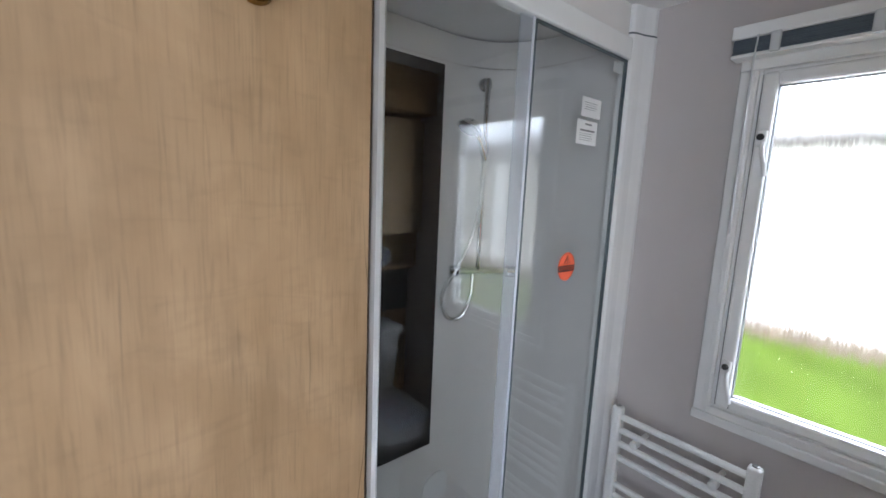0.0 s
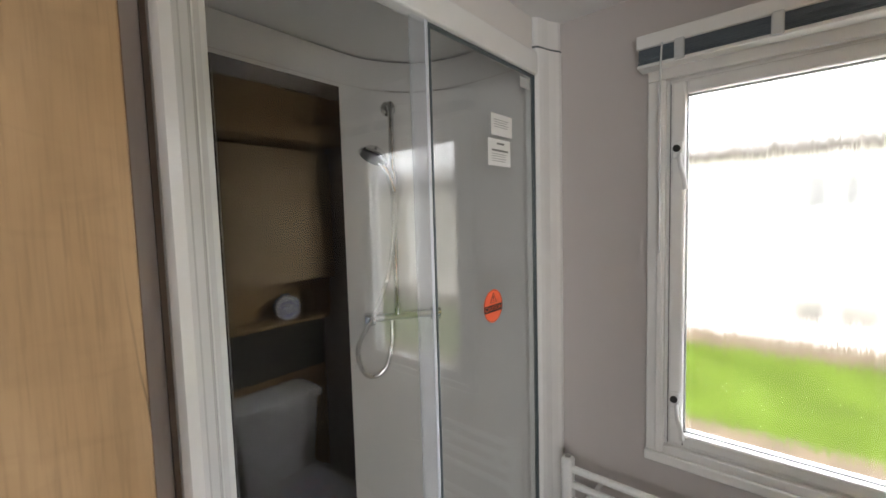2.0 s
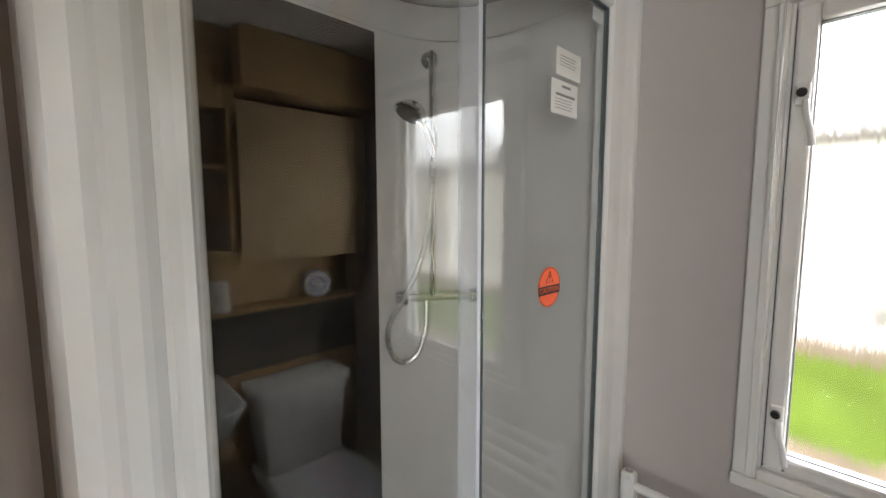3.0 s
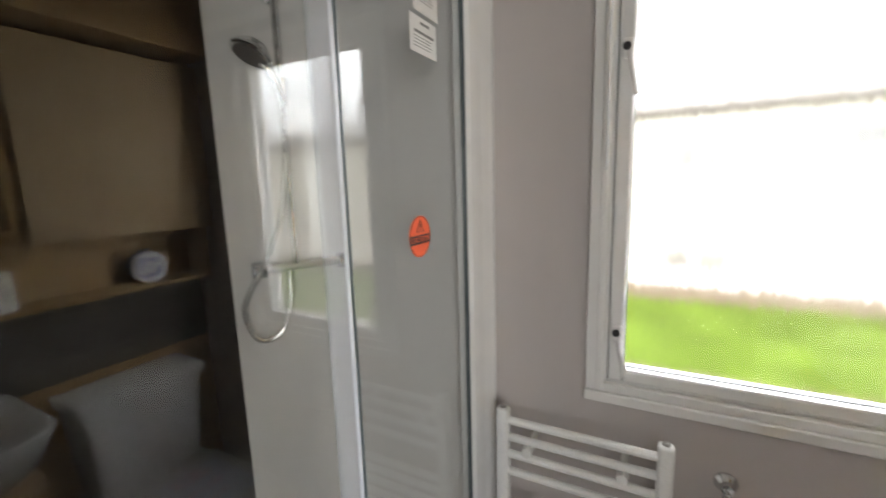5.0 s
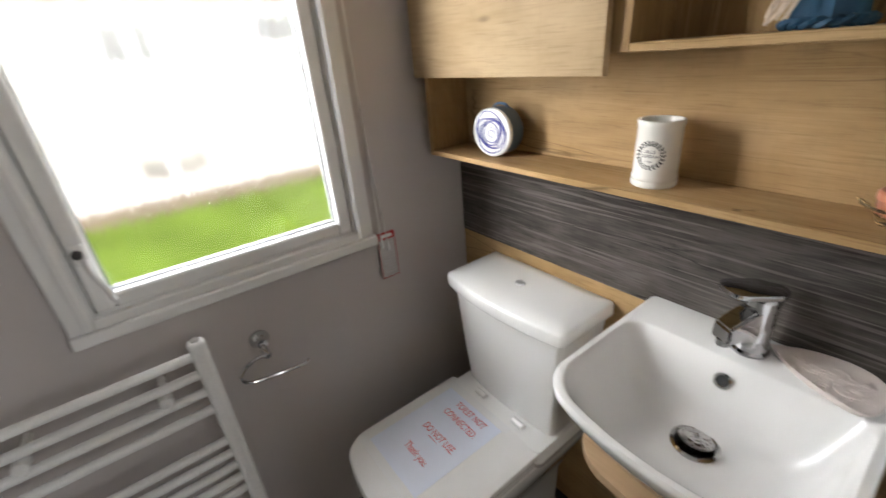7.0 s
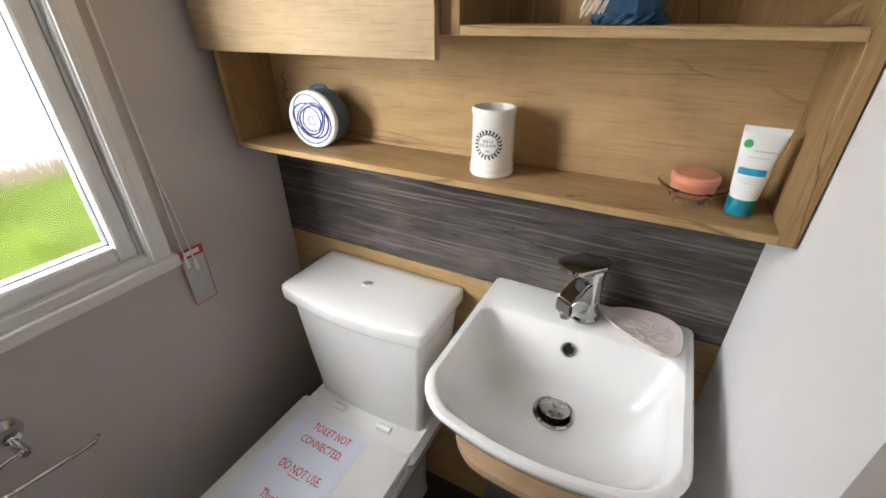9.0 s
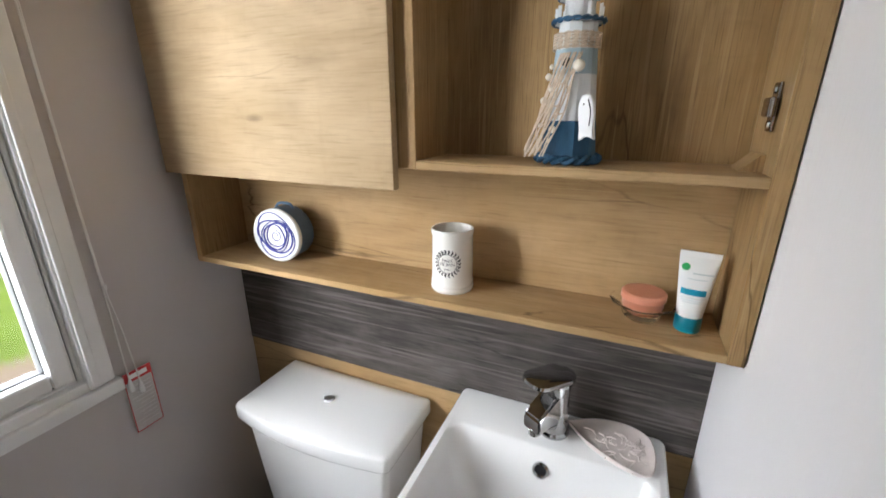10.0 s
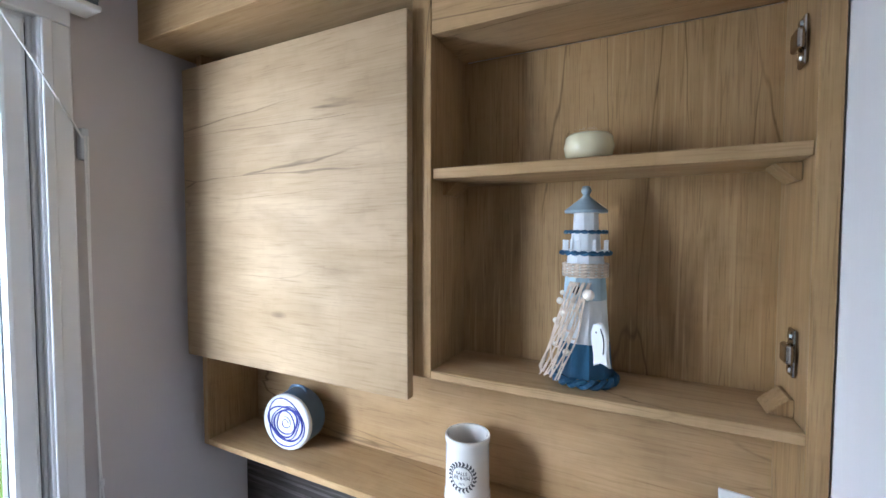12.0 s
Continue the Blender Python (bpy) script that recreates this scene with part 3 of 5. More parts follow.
    bm_box(-0.0022, -0.0013, -0.0255, 0.0255, -0.14, -0.1385, bm=edge)
    part("border", edge, red, t)
    lines = bmesh.new()
    for i in range(11):
        bm_box(-0.0022, -0.0013, -0.02, 0.02 - 0.006 * (i % 3), -0.035 - i * 0.009, -0.033 - i * 0.009, bm=lines)
    part("printed_lines", lines, paint("pale_print", (0.62, 0.6, 0.6), 0.5), t)
    white = bm_box(-0.003, -0.0023, -0.018, 0.016, -0.016, -0.006)
    part("header_print", white, M_TRIM, t)


# ---- shower ----
def shower():
    s = thing("shower_enclosure", (0, 0, 0), "white moulded shower cubicle with a hinged clear glass door", "shower")
    R = 0.28
    X0, X1, Y0, Y1, top = SH_X0, SH_X1, 0.702, SH_Y1, CZ - 0.005

    def outline(o):
        pts = [Vector((0.458 - o, 0.702, 0)), Vector((0.474 - o, 0.725, 0)), Vector((0.485 - o, 0.76, 0)), Vector((0.485 - o, Y1 + o, 0))]
        for i in range(13):
            a = radians(90 - 90 * i / 12)
            pts.append(Vector((X1 - R + (R + o) * math.cos(a), Y1 - R + (R + o) * math.sin(a), 0)))
        return pts + [Vector((X1 + o, Y0, 0))]

    b = bmesh.new()
    inner, outer = outline(0), outline(0.006)
    grid = [[b.verts.new((p.x, p.y, z)) for p in inner] for z in (0.08, 2.022)]
    back = [[b.verts.new((p.x, p.y, z)) for p in outer] for z in (0.08, 2.022)]
    for g in (grid, back):
        for i in range(len(inner) - 1):
            b.faces.new((g[0][i], g[0][i + 1], g[1][i + 1], g[1][i]))
    for k in (0, 1):
        for i in range(len(inner) - 1):
            b.faces.new((grid[k][i], grid[k][i + 1], back[k][i + 1], back[k][i]))
    smooth(part("liner", b, M_SHOWER, s, "glossy white moulded liner"), 60)
    up = bmesh.new()
    o2 = [Vector((p.x, p.y, 0)) for p in outline(0.004)]
    rows = [[up.verts.new((p.x, p.y, z)) for p in o2] for z in (2.026, top)]
    for i in range(len(o2) - 1):
        up.faces.new((rows[0][i], rows[0][i + 1], rows[1][i + 1], rows[1][i]))
    smooth(part("upper_liner", up, M_SHOWER, s), 60)
    part("feature_panel", bm_box(0.49, 1.068, SH_Y1 - 0.006, SH_Y1 - 0.001, 0.476, 2.008, 0.001, 1), M_DARK, s, "near-black smooth wall panel")
    part("access_cover", bm_lathe([(0, 0), (0.075, 0), (0.073, 0.006), (0, 0.009)], 40, Matrix.Translation((1.112, SH_Y1 - 0.002, 0.25)) @ Matrix.Rotation(math.pi / 2, 4, "X")), M_UPVC, s, "round white access cover")
    part("tray", bm_loft([rounded(X0 + 0.02, X1, 0.66, Y1, 0.0, 0.02), rounded(X0 + 0.02, X1, 0.66, Y1, 0.13, 0.02), rounded(X0 + 0.07, X1 - 0.05, 0.72, Y1 - 0.04, 0.125, 0.06), rounded(X0 + 0.10, X1 - 0.08, 0.75, Y1 - 0.07, 0.075, 0.06)]), M_SHOWER, s)
    part("waste_cover", bm_lathe([(0, 0.012), (0.04, 0.010), (0.055, 0.0)], 32, Matrix.Translation((0.93, 0.98, 0.076))), M_CHROME, s)
    # Frame: a broad rolled jamb at the hall side, a slim post at the wall, head rail and sill.
    jamb = [(0.40, 0.69), (0.372, 0.63), (0.3475, 0.56), (0.342, 0.512), (0.345, 0.505), (0.351, 0.503), (0.363, 0.509), (0.371, 0.520), (0.376, 0.530), (0.390, 0.549), (0.398, 0.566), (0.411, 0.600), (0.414, 0.616), (0.421, 0.622), (0.436, 0.645), (0.449, 0.660), (0.457, 0.682), (0.457, 0.70), (0.42, 0.71)]
    part("jamb", bm_loft([[Vector((x, y, z)) for x, y in jamb] for z in (0.02, 2.06)]), M_UPVC, s, "broad rolled white plastic jamb")
    part("jamb_trim", bm_box(0.338, 0.3425, 0.503, 0.5065, 0.02, 2.06), paint("brown_edge_strip", (0.10, 0.072, 0.055), 0.5), s, "thin dark brown edge strip")
    post = [(1.328, 0.70), (1.328, 0.668), (1.336, 0.660), (1.352, 0.655), (1.376, 0.650), (1.398, 0.640), (1.408, 0.634), (1.4215, 0.632), (1.4215, 0.70)]
    part("post", bm_loft([[Vector((x, y, z)) for x, y in post] for z in (0.02, 2.045)]), M_UPVC, s)
    upper = [(x, y + 0.003) for x, y in post]
    part("upper_post", bm_loft([[Vector((x, y, z)) for x, y in upper] for z in (2.051, CZ)]), M_UPVC, s)
    part("post_joint", bm_loft([[Vector((x, y + 0.0015, z)) for x, y in post] for z in (2.0455, 2.0505)]), M_GLASS_EDGE, s)
    front = Matrix.Translation((1.324, 0.676, 0))

    def skew(b):
        b.transform(front)
        return b

    part("head_rail", skew(bm_box(-0.865, 0.003, -0.017, 0.017, 1.968, 2.03, 0.005)), M_UPVC, s)
    part("fascia", skew(bm_box(-0.865, 0.003, 0.0, 0.016, 2.0305, CZ, 0.002)), M_SHOWER, s)
    part("sill_rail", skew(bm_box(-0.865, 0.003, -0.017, 0.017, 0.13, 0.165, 0.005)), M_UPVC, s)
    part("glass_door", skew(bm_box(-0.866, -0.494, -0.003, 0.003, 0.165, 1.969)), M_SHOWER_GLASS, s, "clear glass door leaf")
    part("fixed_pane", skew(bm_box(-0.438, -0.002, -0.003, 0.003, 0.165, 1.969)), M_SHOWER_GLASS, s, "clear fixed glass pane")
    part("seal", skew(bm_box(-0.4935, -0.448, -0.005, 0.006, 0.165, 1.969, 0.003)), M_SEAL, s, "milky plastic door seal")
    part("seal_bead", skew(bm_box(-0.458, -0.4485, -0.0075, -0.0055, 0.165, 1.969, 0.0008, 1)), paint("milky_door_bead", (0.60, 0.63, 0.68), 0.25, vary=0.03), s)
    part("seam", skew(bm_box(-0.4425, -0.4388, -0.005, 0.005, 0.165, 1.969)), M_GLASS_EDGE, s)
    part("glass_gasket", skew(bm_box(-0.0015, 0.0025, -0.006, 0.005, 0.165, 1.969)), M_GLASS_EDGE, s)
    part("glass_gasket", skew(bm_box(-0.438, -0.002, -0.006, 0.005, 1.9635, 1.9675)), M_GLASS_EDGE, s)
    for ob in s.children:
        if ob.name.startswith(("glass_door", "fixed_pane", "seal")):
            ob.visible_shadow = False
    face = Matrix.Rotation(math.pi / 2, 4, "X")

    def on_glass(name, u, z, label, category, group=""):
        e = thing(name, (0, 0, 0), label, category, group)
        e.matrix_world = front @ Matrix.Translation((-u, -0.0036, z))
        return e

    orange = paint("orange_vinyl", (0.86, 0.13, 0.045), 0.4, vary=0.03)
    black = paint("black_print", (0.015, 0.013, 0.012), 0.5)
    st = on_glass("caution_sticker", 0.226, 1.343, "round orange caution sticker on the shower glass", "sticker")
    part("disc", bm_lathe([(0, 0.0), (0.0425, 0.0), (0.0425, 0.0004), (0, 0.0004)], 48, face), orange, st)
    rim = bm_tube([(0.0405 * math.cos(a * math.pi / 24), -0.0006, 0.0405 * math.sin(a * math.pi / 24)) for a in range(48)], 0.0006, 5, True)
    part("rim", rim, black, st)
    part("band", bm_box(-0.041, 0.041, -0.0009, -0.0005, -0.015, 0.003), black, st)
    writing("lettering", "CAUTION", 0.0165, orange, st, Matrix.Translation((0, -0.0013, -0.006)) @ face, "orange letters reading CAUTION")
    tri = bm_tube([(-0.013, -0.0008, 0.010), (0.013, -0.0008, 0.010), (0, -0.0008, 0.033)], 0.0009, 5, True)
    bm_box(-0.0012, 0.0012, -0.0011, -0.0005, 0.018, 0.026, bm=tri)
    bm_box(-0.0012, 0.0012, -0.0011, -0.0005, 0.013, 0.0155, bm=tri)
    part("warning_triangle", tri, black, st)
    paper = paint("white_label_paper", (0.80, 0.80, 0.79), 0.6, vary=0.02)
    for (u, z, w, hh, heavy), lab in zip(((0.171, 1.801, 0.098, 0.054, 0), (0.184, 1.731, 0.104, 0.067, 1)), ("small white instruction label with fine print", "small white label with bold heading and fine print")):
        p = on_glass("glass_label", u, z, lab, "label", "labels on the shower glass")
        part("paper", bm_box(-w / 2, w / 2, -0.0003, 0.0, -hh / 2, hh / 2), paper, p)
        pr = bmesh.new()
        if heavy:
            bm_box(-0.012, 0.022, -0.0007, -0.0003, hh / 2 - 0.013, hh / 2 - 0.008, bm=pr)
            bm_box(-0.035, 0.04, -0.0007, -0.0003, 0.003, 0.008, bm=pr)
        for i in range(4):
            bm_box(-w * 0.36, w * (0.3 - 0.06 * (i % 2)), -0.0006, -0.0003, (0.012 if not heavy else -0.004) - i * 0.006, (0.0132 if not heavy else -0.0028) - i * 0.006, bm=pr)
        part("fine_print", pr, paint("grey_print", (0.25, 0.25, 0.25), 0.6), p)
    pad = on_glass("corner_label", 0.05, 1.935, "small translucent pad on the shower glass", "label")
    part("corner_pad", bm_box(-0.025, 0.025, -0.0003, 0, -0.014, 0.014), paint("clear_pad", (0.6, 0.62, 0.62), 0.4), pad)
    # Shower set on the end wall.
    k = thing("shower_set", (1.247, 1.206, 1.225), "chrome shower riser with handset, hose and bar valve", "shower fitting", rz=59.5)
    part("riser_rail", bm_tube([(-0.045, 0, 0.75), (-0.045, 0, 0.0)], 0.010, 12), M_CHROME, k)
    part("rail_bracket", bm_lathe([(0, 0.0), (0.026, 0.0), (0.026, 0.012), (0.015, 0.02), (0.015, 0.05), (0, 0.056)], 24, Matrix.Translation((0.002, 0, 0.735)) @ Matrix.Rotation(-math.pi / 2, 4, "Y")), M_CHROME, k)
    part("slider", bm_lathe([(0.0, -0.028), (0.018, -0.022), (0.018, 0.022), (0, 0.028)], 20, Matrix.Translation((-0.045, 0, 0.49))), M_CHROME, k)
    hs = part("handset", bm_tube(curve_points([(-0.062, 0.0, 0.445), (-0.072, 0.02, 0.50), (-0.086, 0.052, 0.545)]), 0.012, 12), M_CHROME, k)
    tip = Matrix.Translation((-0.092, 0.070, 0.562)) @ Matrix.Rotation(radians(-70), 4, "Z") @ Matrix.Rotation(radians(208), 4, "Y")
    part("spray_face", bm_lathe([(0, -0.02), (0.03, -0.018), (0.05, 0.004), (0.052, 0.012), (0.045, 0.016), (0, 0.017)], 36, tip), M_CHROME, hs)
    part("spray_plate", bm_lathe([(0.0, 0.0172), (0.041, 0.0166), (0.041, 0.0182), (0.0, 0.0188)], 32, tip), M_GASKET, hs, "dark spray plate")
    part("hose", bm_tube(curve_points([(-0.062, 0.0, 0.44), (-0.066, 0.008, 0.29), (-0.064, 0.034, 0.145), (-0.062, 0.085, 0.02), (-0.060, 0.132, -0.06), (-0.060, 0.146, -0.115), (-0.060, 0.128, -0.18), (-0.060, 0.092, -0.20), (-0.060, 0.052, -0.175), (-0.060, 0.028, -0.105), (-0.055, 0.022, -0.045), (-0.048, 0.02, -0.01)], 10), 0.0085, 8), M_STEEL, k, "ribbed metal hose")
    part("valve_bar", bm_tube([(-0.045, 0.085, 0), (-0.045, -0.125, 0)], 0.012, 20), M_SATIN, k)
    for y in (0.1, -0.14):
        part("valve_knob", bm_lathe([(0, -0.02), (0.023, -0.018), (0.024, 0.018), (0, 0.02)], 20, Matrix.Translation((-0.045, y, 0)) @ Matrix.Rotation(math.pi / 2, 4, "X")), M_CHROME, k)
    for y in (0.05, -0.09):
        part("wall_elbow", bm_tube([(0.003, y, 0), (-0.045, y, 0)], 0.014, 14), M_CHROME, k)


# ---- hall-side door ----
def oak_door():
    d = thing("oak_door", (0.313, 0.455, 0.0), "oak-effect flush door standing wide open", "door", rz=7)
    part("leaf", bm_box(-0.76, 0.0, 0.0, 0.018, 0.01, 1.99, 0.0015, 2), M_OAK_DOOR, d)
    part("edge_lipping", bm_box(-0.002, 0.0008, 0.0016, 0.0164, 0.012, 1.988), paint("brown_lipping", (0.20, 0.125, 0.07), 0.5), d)
    h = part("hook", bm_lathe([(0, 0), (0.02, 0), (0.018, 0.006), (0, 0.008)], 20, Matrix.Translation((-0.14, -0.001, 1.745)) @ Matrix.Rotation(math.pi / 2, 4, "X")), M_BRASS, d, "small aged brass coat hook")
    part("hook_arm", bm_tube(curve_points([(-0.14, -0.006, 1.74), (-0.14, -0.03, 1.73), (-0.14, -0.042, 1.745), (-0.14, -0.042, 1.765)]), 0.004, 8), M_BRASS, h)


window()
blind()
shower()
oak_door()


# ---- shelf unit on the back wall ----
UX0, UX1, UY0, UY1 = 0.3735, 1.380, -0.588, -0.457
MX0, MX1 = 0.834, 0.867
T = 0.016
unit = thing("wall_unit", (0, 0, 0), "oak-effect wall unit with open shelves and a cupboard door", "wall unit")
part("back_panel", bm_box(UX0 + T, MX0, BY + 0.003, UY0 + 0.008, 1.353, 1.852), M_OAK_V, unit, "oak-effect back board, upright grain")
part("back_panel", bm_box(UX0 + T, UX1 - T, BY + 0.003, UY0 + 0.008, 1.127, 1.339), M_OAK_H, unit, "oak-effect back board, lying grain")
part("back_panel", bm_box(MX1, UX1 - T, BY + 0.003, UY0 + 0.004, 1.352, 1.922), M_OAK_V, unit)
part("side_panel", bm_box(RX + 0.0022, UX0 + 0.019, BY + 0.003, UY1, 1.1125, CZ - 0.003, 0.0012, 1), M_OAK_V, unit)
part("side_panel", bm_box(UX1 - T, UX1, BY + 0.003, UY1, 1.1125, 1.922, 0.0012, 1), M_OAK_V, unit)
part("divider", bm_box(MX0, MX1 - 0.001, BY + 0.003, UY1, 1.3395, CZ - 0.003, 0.0012, 1), M_OAK_V, unit)
part("bottom_shelf", bm_box(UX0 + 0.019, UX1 - T, BY + 0.003, UY1 + 0.001, 1.1135, 1.126, 0.0012, 1), M_OAK_H, unit)
part("middle_shelf", bm_box(UX0 + 0.019, MX0, BY + 0.012, UY1 + 0.001, 1.340, 1.353, 0.0012, 1), M_OAK_H, unit)
part("middle_shelf", bm_box(MX1, UX1 - T, BY + 0.012, UY1 - 0.002, 1.340, 1.352, 0.0012, 1), M_OAK_H, unit)
part("top_shelf", bm_box(UX0 + 0.0195, MX0 - 0.0005, UY0 + 0.009, UY1 - 0.004, 1.641, 1.657, 0.0012, 1), M_OAK_H, unit)
part("fascia", bm_box(UX0 + 0.019, MX0, UY1 - 0.018, UY1 - 0.001, 1.852, CZ - 0.003, 0.0012, 1), M_OAK_H, unit)
part("bay_top", bm_box(UX0 + 0.019, MX0, UY0 + 0.009, UY1 - 0.019, 1.853, 1.868), M_OAK_H, unit)
part("cupboard_door", bm_box(0.8635, 1.397, UY1 + 0.003, UY1 + 0.019, 1.308, 1.889, 0.0012, 1), M_OAK_SHEEN, unit, "pale oak-effect cupboard door, its sheen put into the colour, closed")
part("top_box", bm_box(0.862, WX, BY + 0.003, -0.372, 1.922, CZ - 0.003, 0.0012, 1), M_OAK_H, unit, "deep oak-effect box section under the ceiling")
for x, z, up in ((UX0 + 0.02, 1.354, 1), (UX0 + 0.02, 1.640, -1), (MX0 - 0.001, 1.640, -1)):
    sgn = 1 if x < 0.6 else -1
    w = bmesh.new()
    a = [w.verts.new((x, y, z)) for y in (-0.545, -0.495)] + [w.verts.new((x + sgn * 0.024, y, z)) for y in (-0.495, -0.545)]
    c = [w.verts.new((x, y, z + up * 0.02)) for y in (-0.545, -0.495)] + [w.verts.new((x + sgn * 0.004, y, z + up * 0.02)) for y in (-0.495, -0.545)]
    w.faces.new(a), w.faces.new(c)
    for i in range(4):
        w.faces.new((a[i], a[(i + 1) % 4], c[(i + 1) % 4], c[i]))
    part("corner_block", w, M_OAK_V, unit, "small oak fixing block")
for z in (1.427, 1.771):
    hg = part("hinge_plate", bm_box(UX0 + 0.0195, UX0 + 0.024, -0.512, -0.49, z - 0.027, z + 0.027, 0.002), M_HINGE, unit, "bare nickel hinge plate with no door on it")
    part("hinge_body", bm_box(UX0 + 0.0242, UX0 + 0.032, -0.508, -0.483, z - 0.011, z + 0.011, 0.003), M_HINGE, hg)
    for dz in (-0.019, 0.019):
        part("screw", bm_lathe([(0, 0), (0.005, 0), (0.004, 0.002), (0, 0.003)], 12, Matrix.Translation((UX0 + 0.0241, -0.5, z + dz)) @ Matrix.Rotation(math.pi / 2, 4, "Y")), M_CHROME, hg)

tagged(part("splashback", bm_box(RX, WX, BY + 0.0005, BY + 0.008, 0.842, 1.113, 0.0008, 1), M_PLANK), "weathered dark grey plank-effect splashback", "splashback", kind="structure")
tagged(part("lower_panel", bm_box(RX, WX, BY + 0.0005, BY + 0.006, 0.0, 0.841, 0.0008, 1), M_OAK_H), "oak-effect lower wall panel", "wall panel", kind="structure")


# ---- window wall fittings ----
def radiator():
    r = thing("towel_radiator", (WX - 0.08, 0.3925, 0.0), "white ladder towel radiator under the window", "radiator")
    for y in (-0.203, 0.175):
        u = part("upright", bm_box(-0.016, 0.016, y, y + 0.034, 0.14, 0.864, 0.009, 3), M_RAD, r)
        part("vent_plug", bm_lathe([(0, 0), (0.009, 0), (0.009, 0.004), (0.006, 0.006), (0, 0.006)], 16, Matrix.Translation((0, y + 0.017, 0.863))), M_STEEL, u, "small metal vent plug")
    for z in (0.831, 0.784, 0.736, 0.686, 0.586, 0.545, 0.504, 0.463, 0.422, 0.34, 0.30, 0.26, 0.22, 0.18):
        part("rung", bm_tube([(-0.002, -0.172, z), (-0.002, 0.176, z)], 0.0105, 12), M_RAD, r)
    for y in (-0.10, 0.125):
        b = part("bracket", bm_lathe([(0, -0.016), (0.012, -0.014), (0.013, 0.0), (0.013, 0.012), (0, 0.014)], 20, Matrix.Translation((-0.004, y, 0.760)) @ Matrix.Rotation(math.pi / 2, 4, "Y")), M_RAD, r)
        part("bracket_stem", bm_tube([(0.008, y, 0.760), (0.0795, y, 0.760)], 0.008, 10), M_RAD, b)
    for y in (-0.186, 0.192):
        part("valve", bm_tube([(0, y, 0.14), (0, y, 0.0)], 0.009, 12), M_CHROME, r)


def towel_ring():
    r = thing("towel_ring", (WX, 0.082, 0.757), "open chrome towel ring on a round wall rose", "towel ring")
    turn = Matrix.Rotation(-math.pi / 2, 4, "Y")
    part("rose", bm_lathe([(0, 0), (0.024, 0), (0.024, 0.006), (0.015, 0.02), (0.012, 0.03), (0, 0.031)], 28, turn), M_CHROME, r)
    part("stem", bm_lathe([(0, 0), (0.009, 0.0), (0.009, 0.03), (0.006, 0.034), (0, 0.034)], 18, Matrix.Translation((-0.028, 0.0, -0.018)) @ turn), M_CHROME, r)
    part("ring", bm_tube(curve_points([(-0.05, -0.004, -0.018), (-0.05, 0.026, -0.019), (-0.05, 0.050, -0.028), (-0.05, 0.066, -0.046), (-0.05, 0.066, -0.062), (-0.05, 0.054, -0.074), (-0.05, 0.026, -0.081), (-0.05, -0.03, -0.088), (-0.05, -0.078, -0.092), (-0.05, -0.090, -0.084)]), 0.0043, 10), M_CHROME, r)


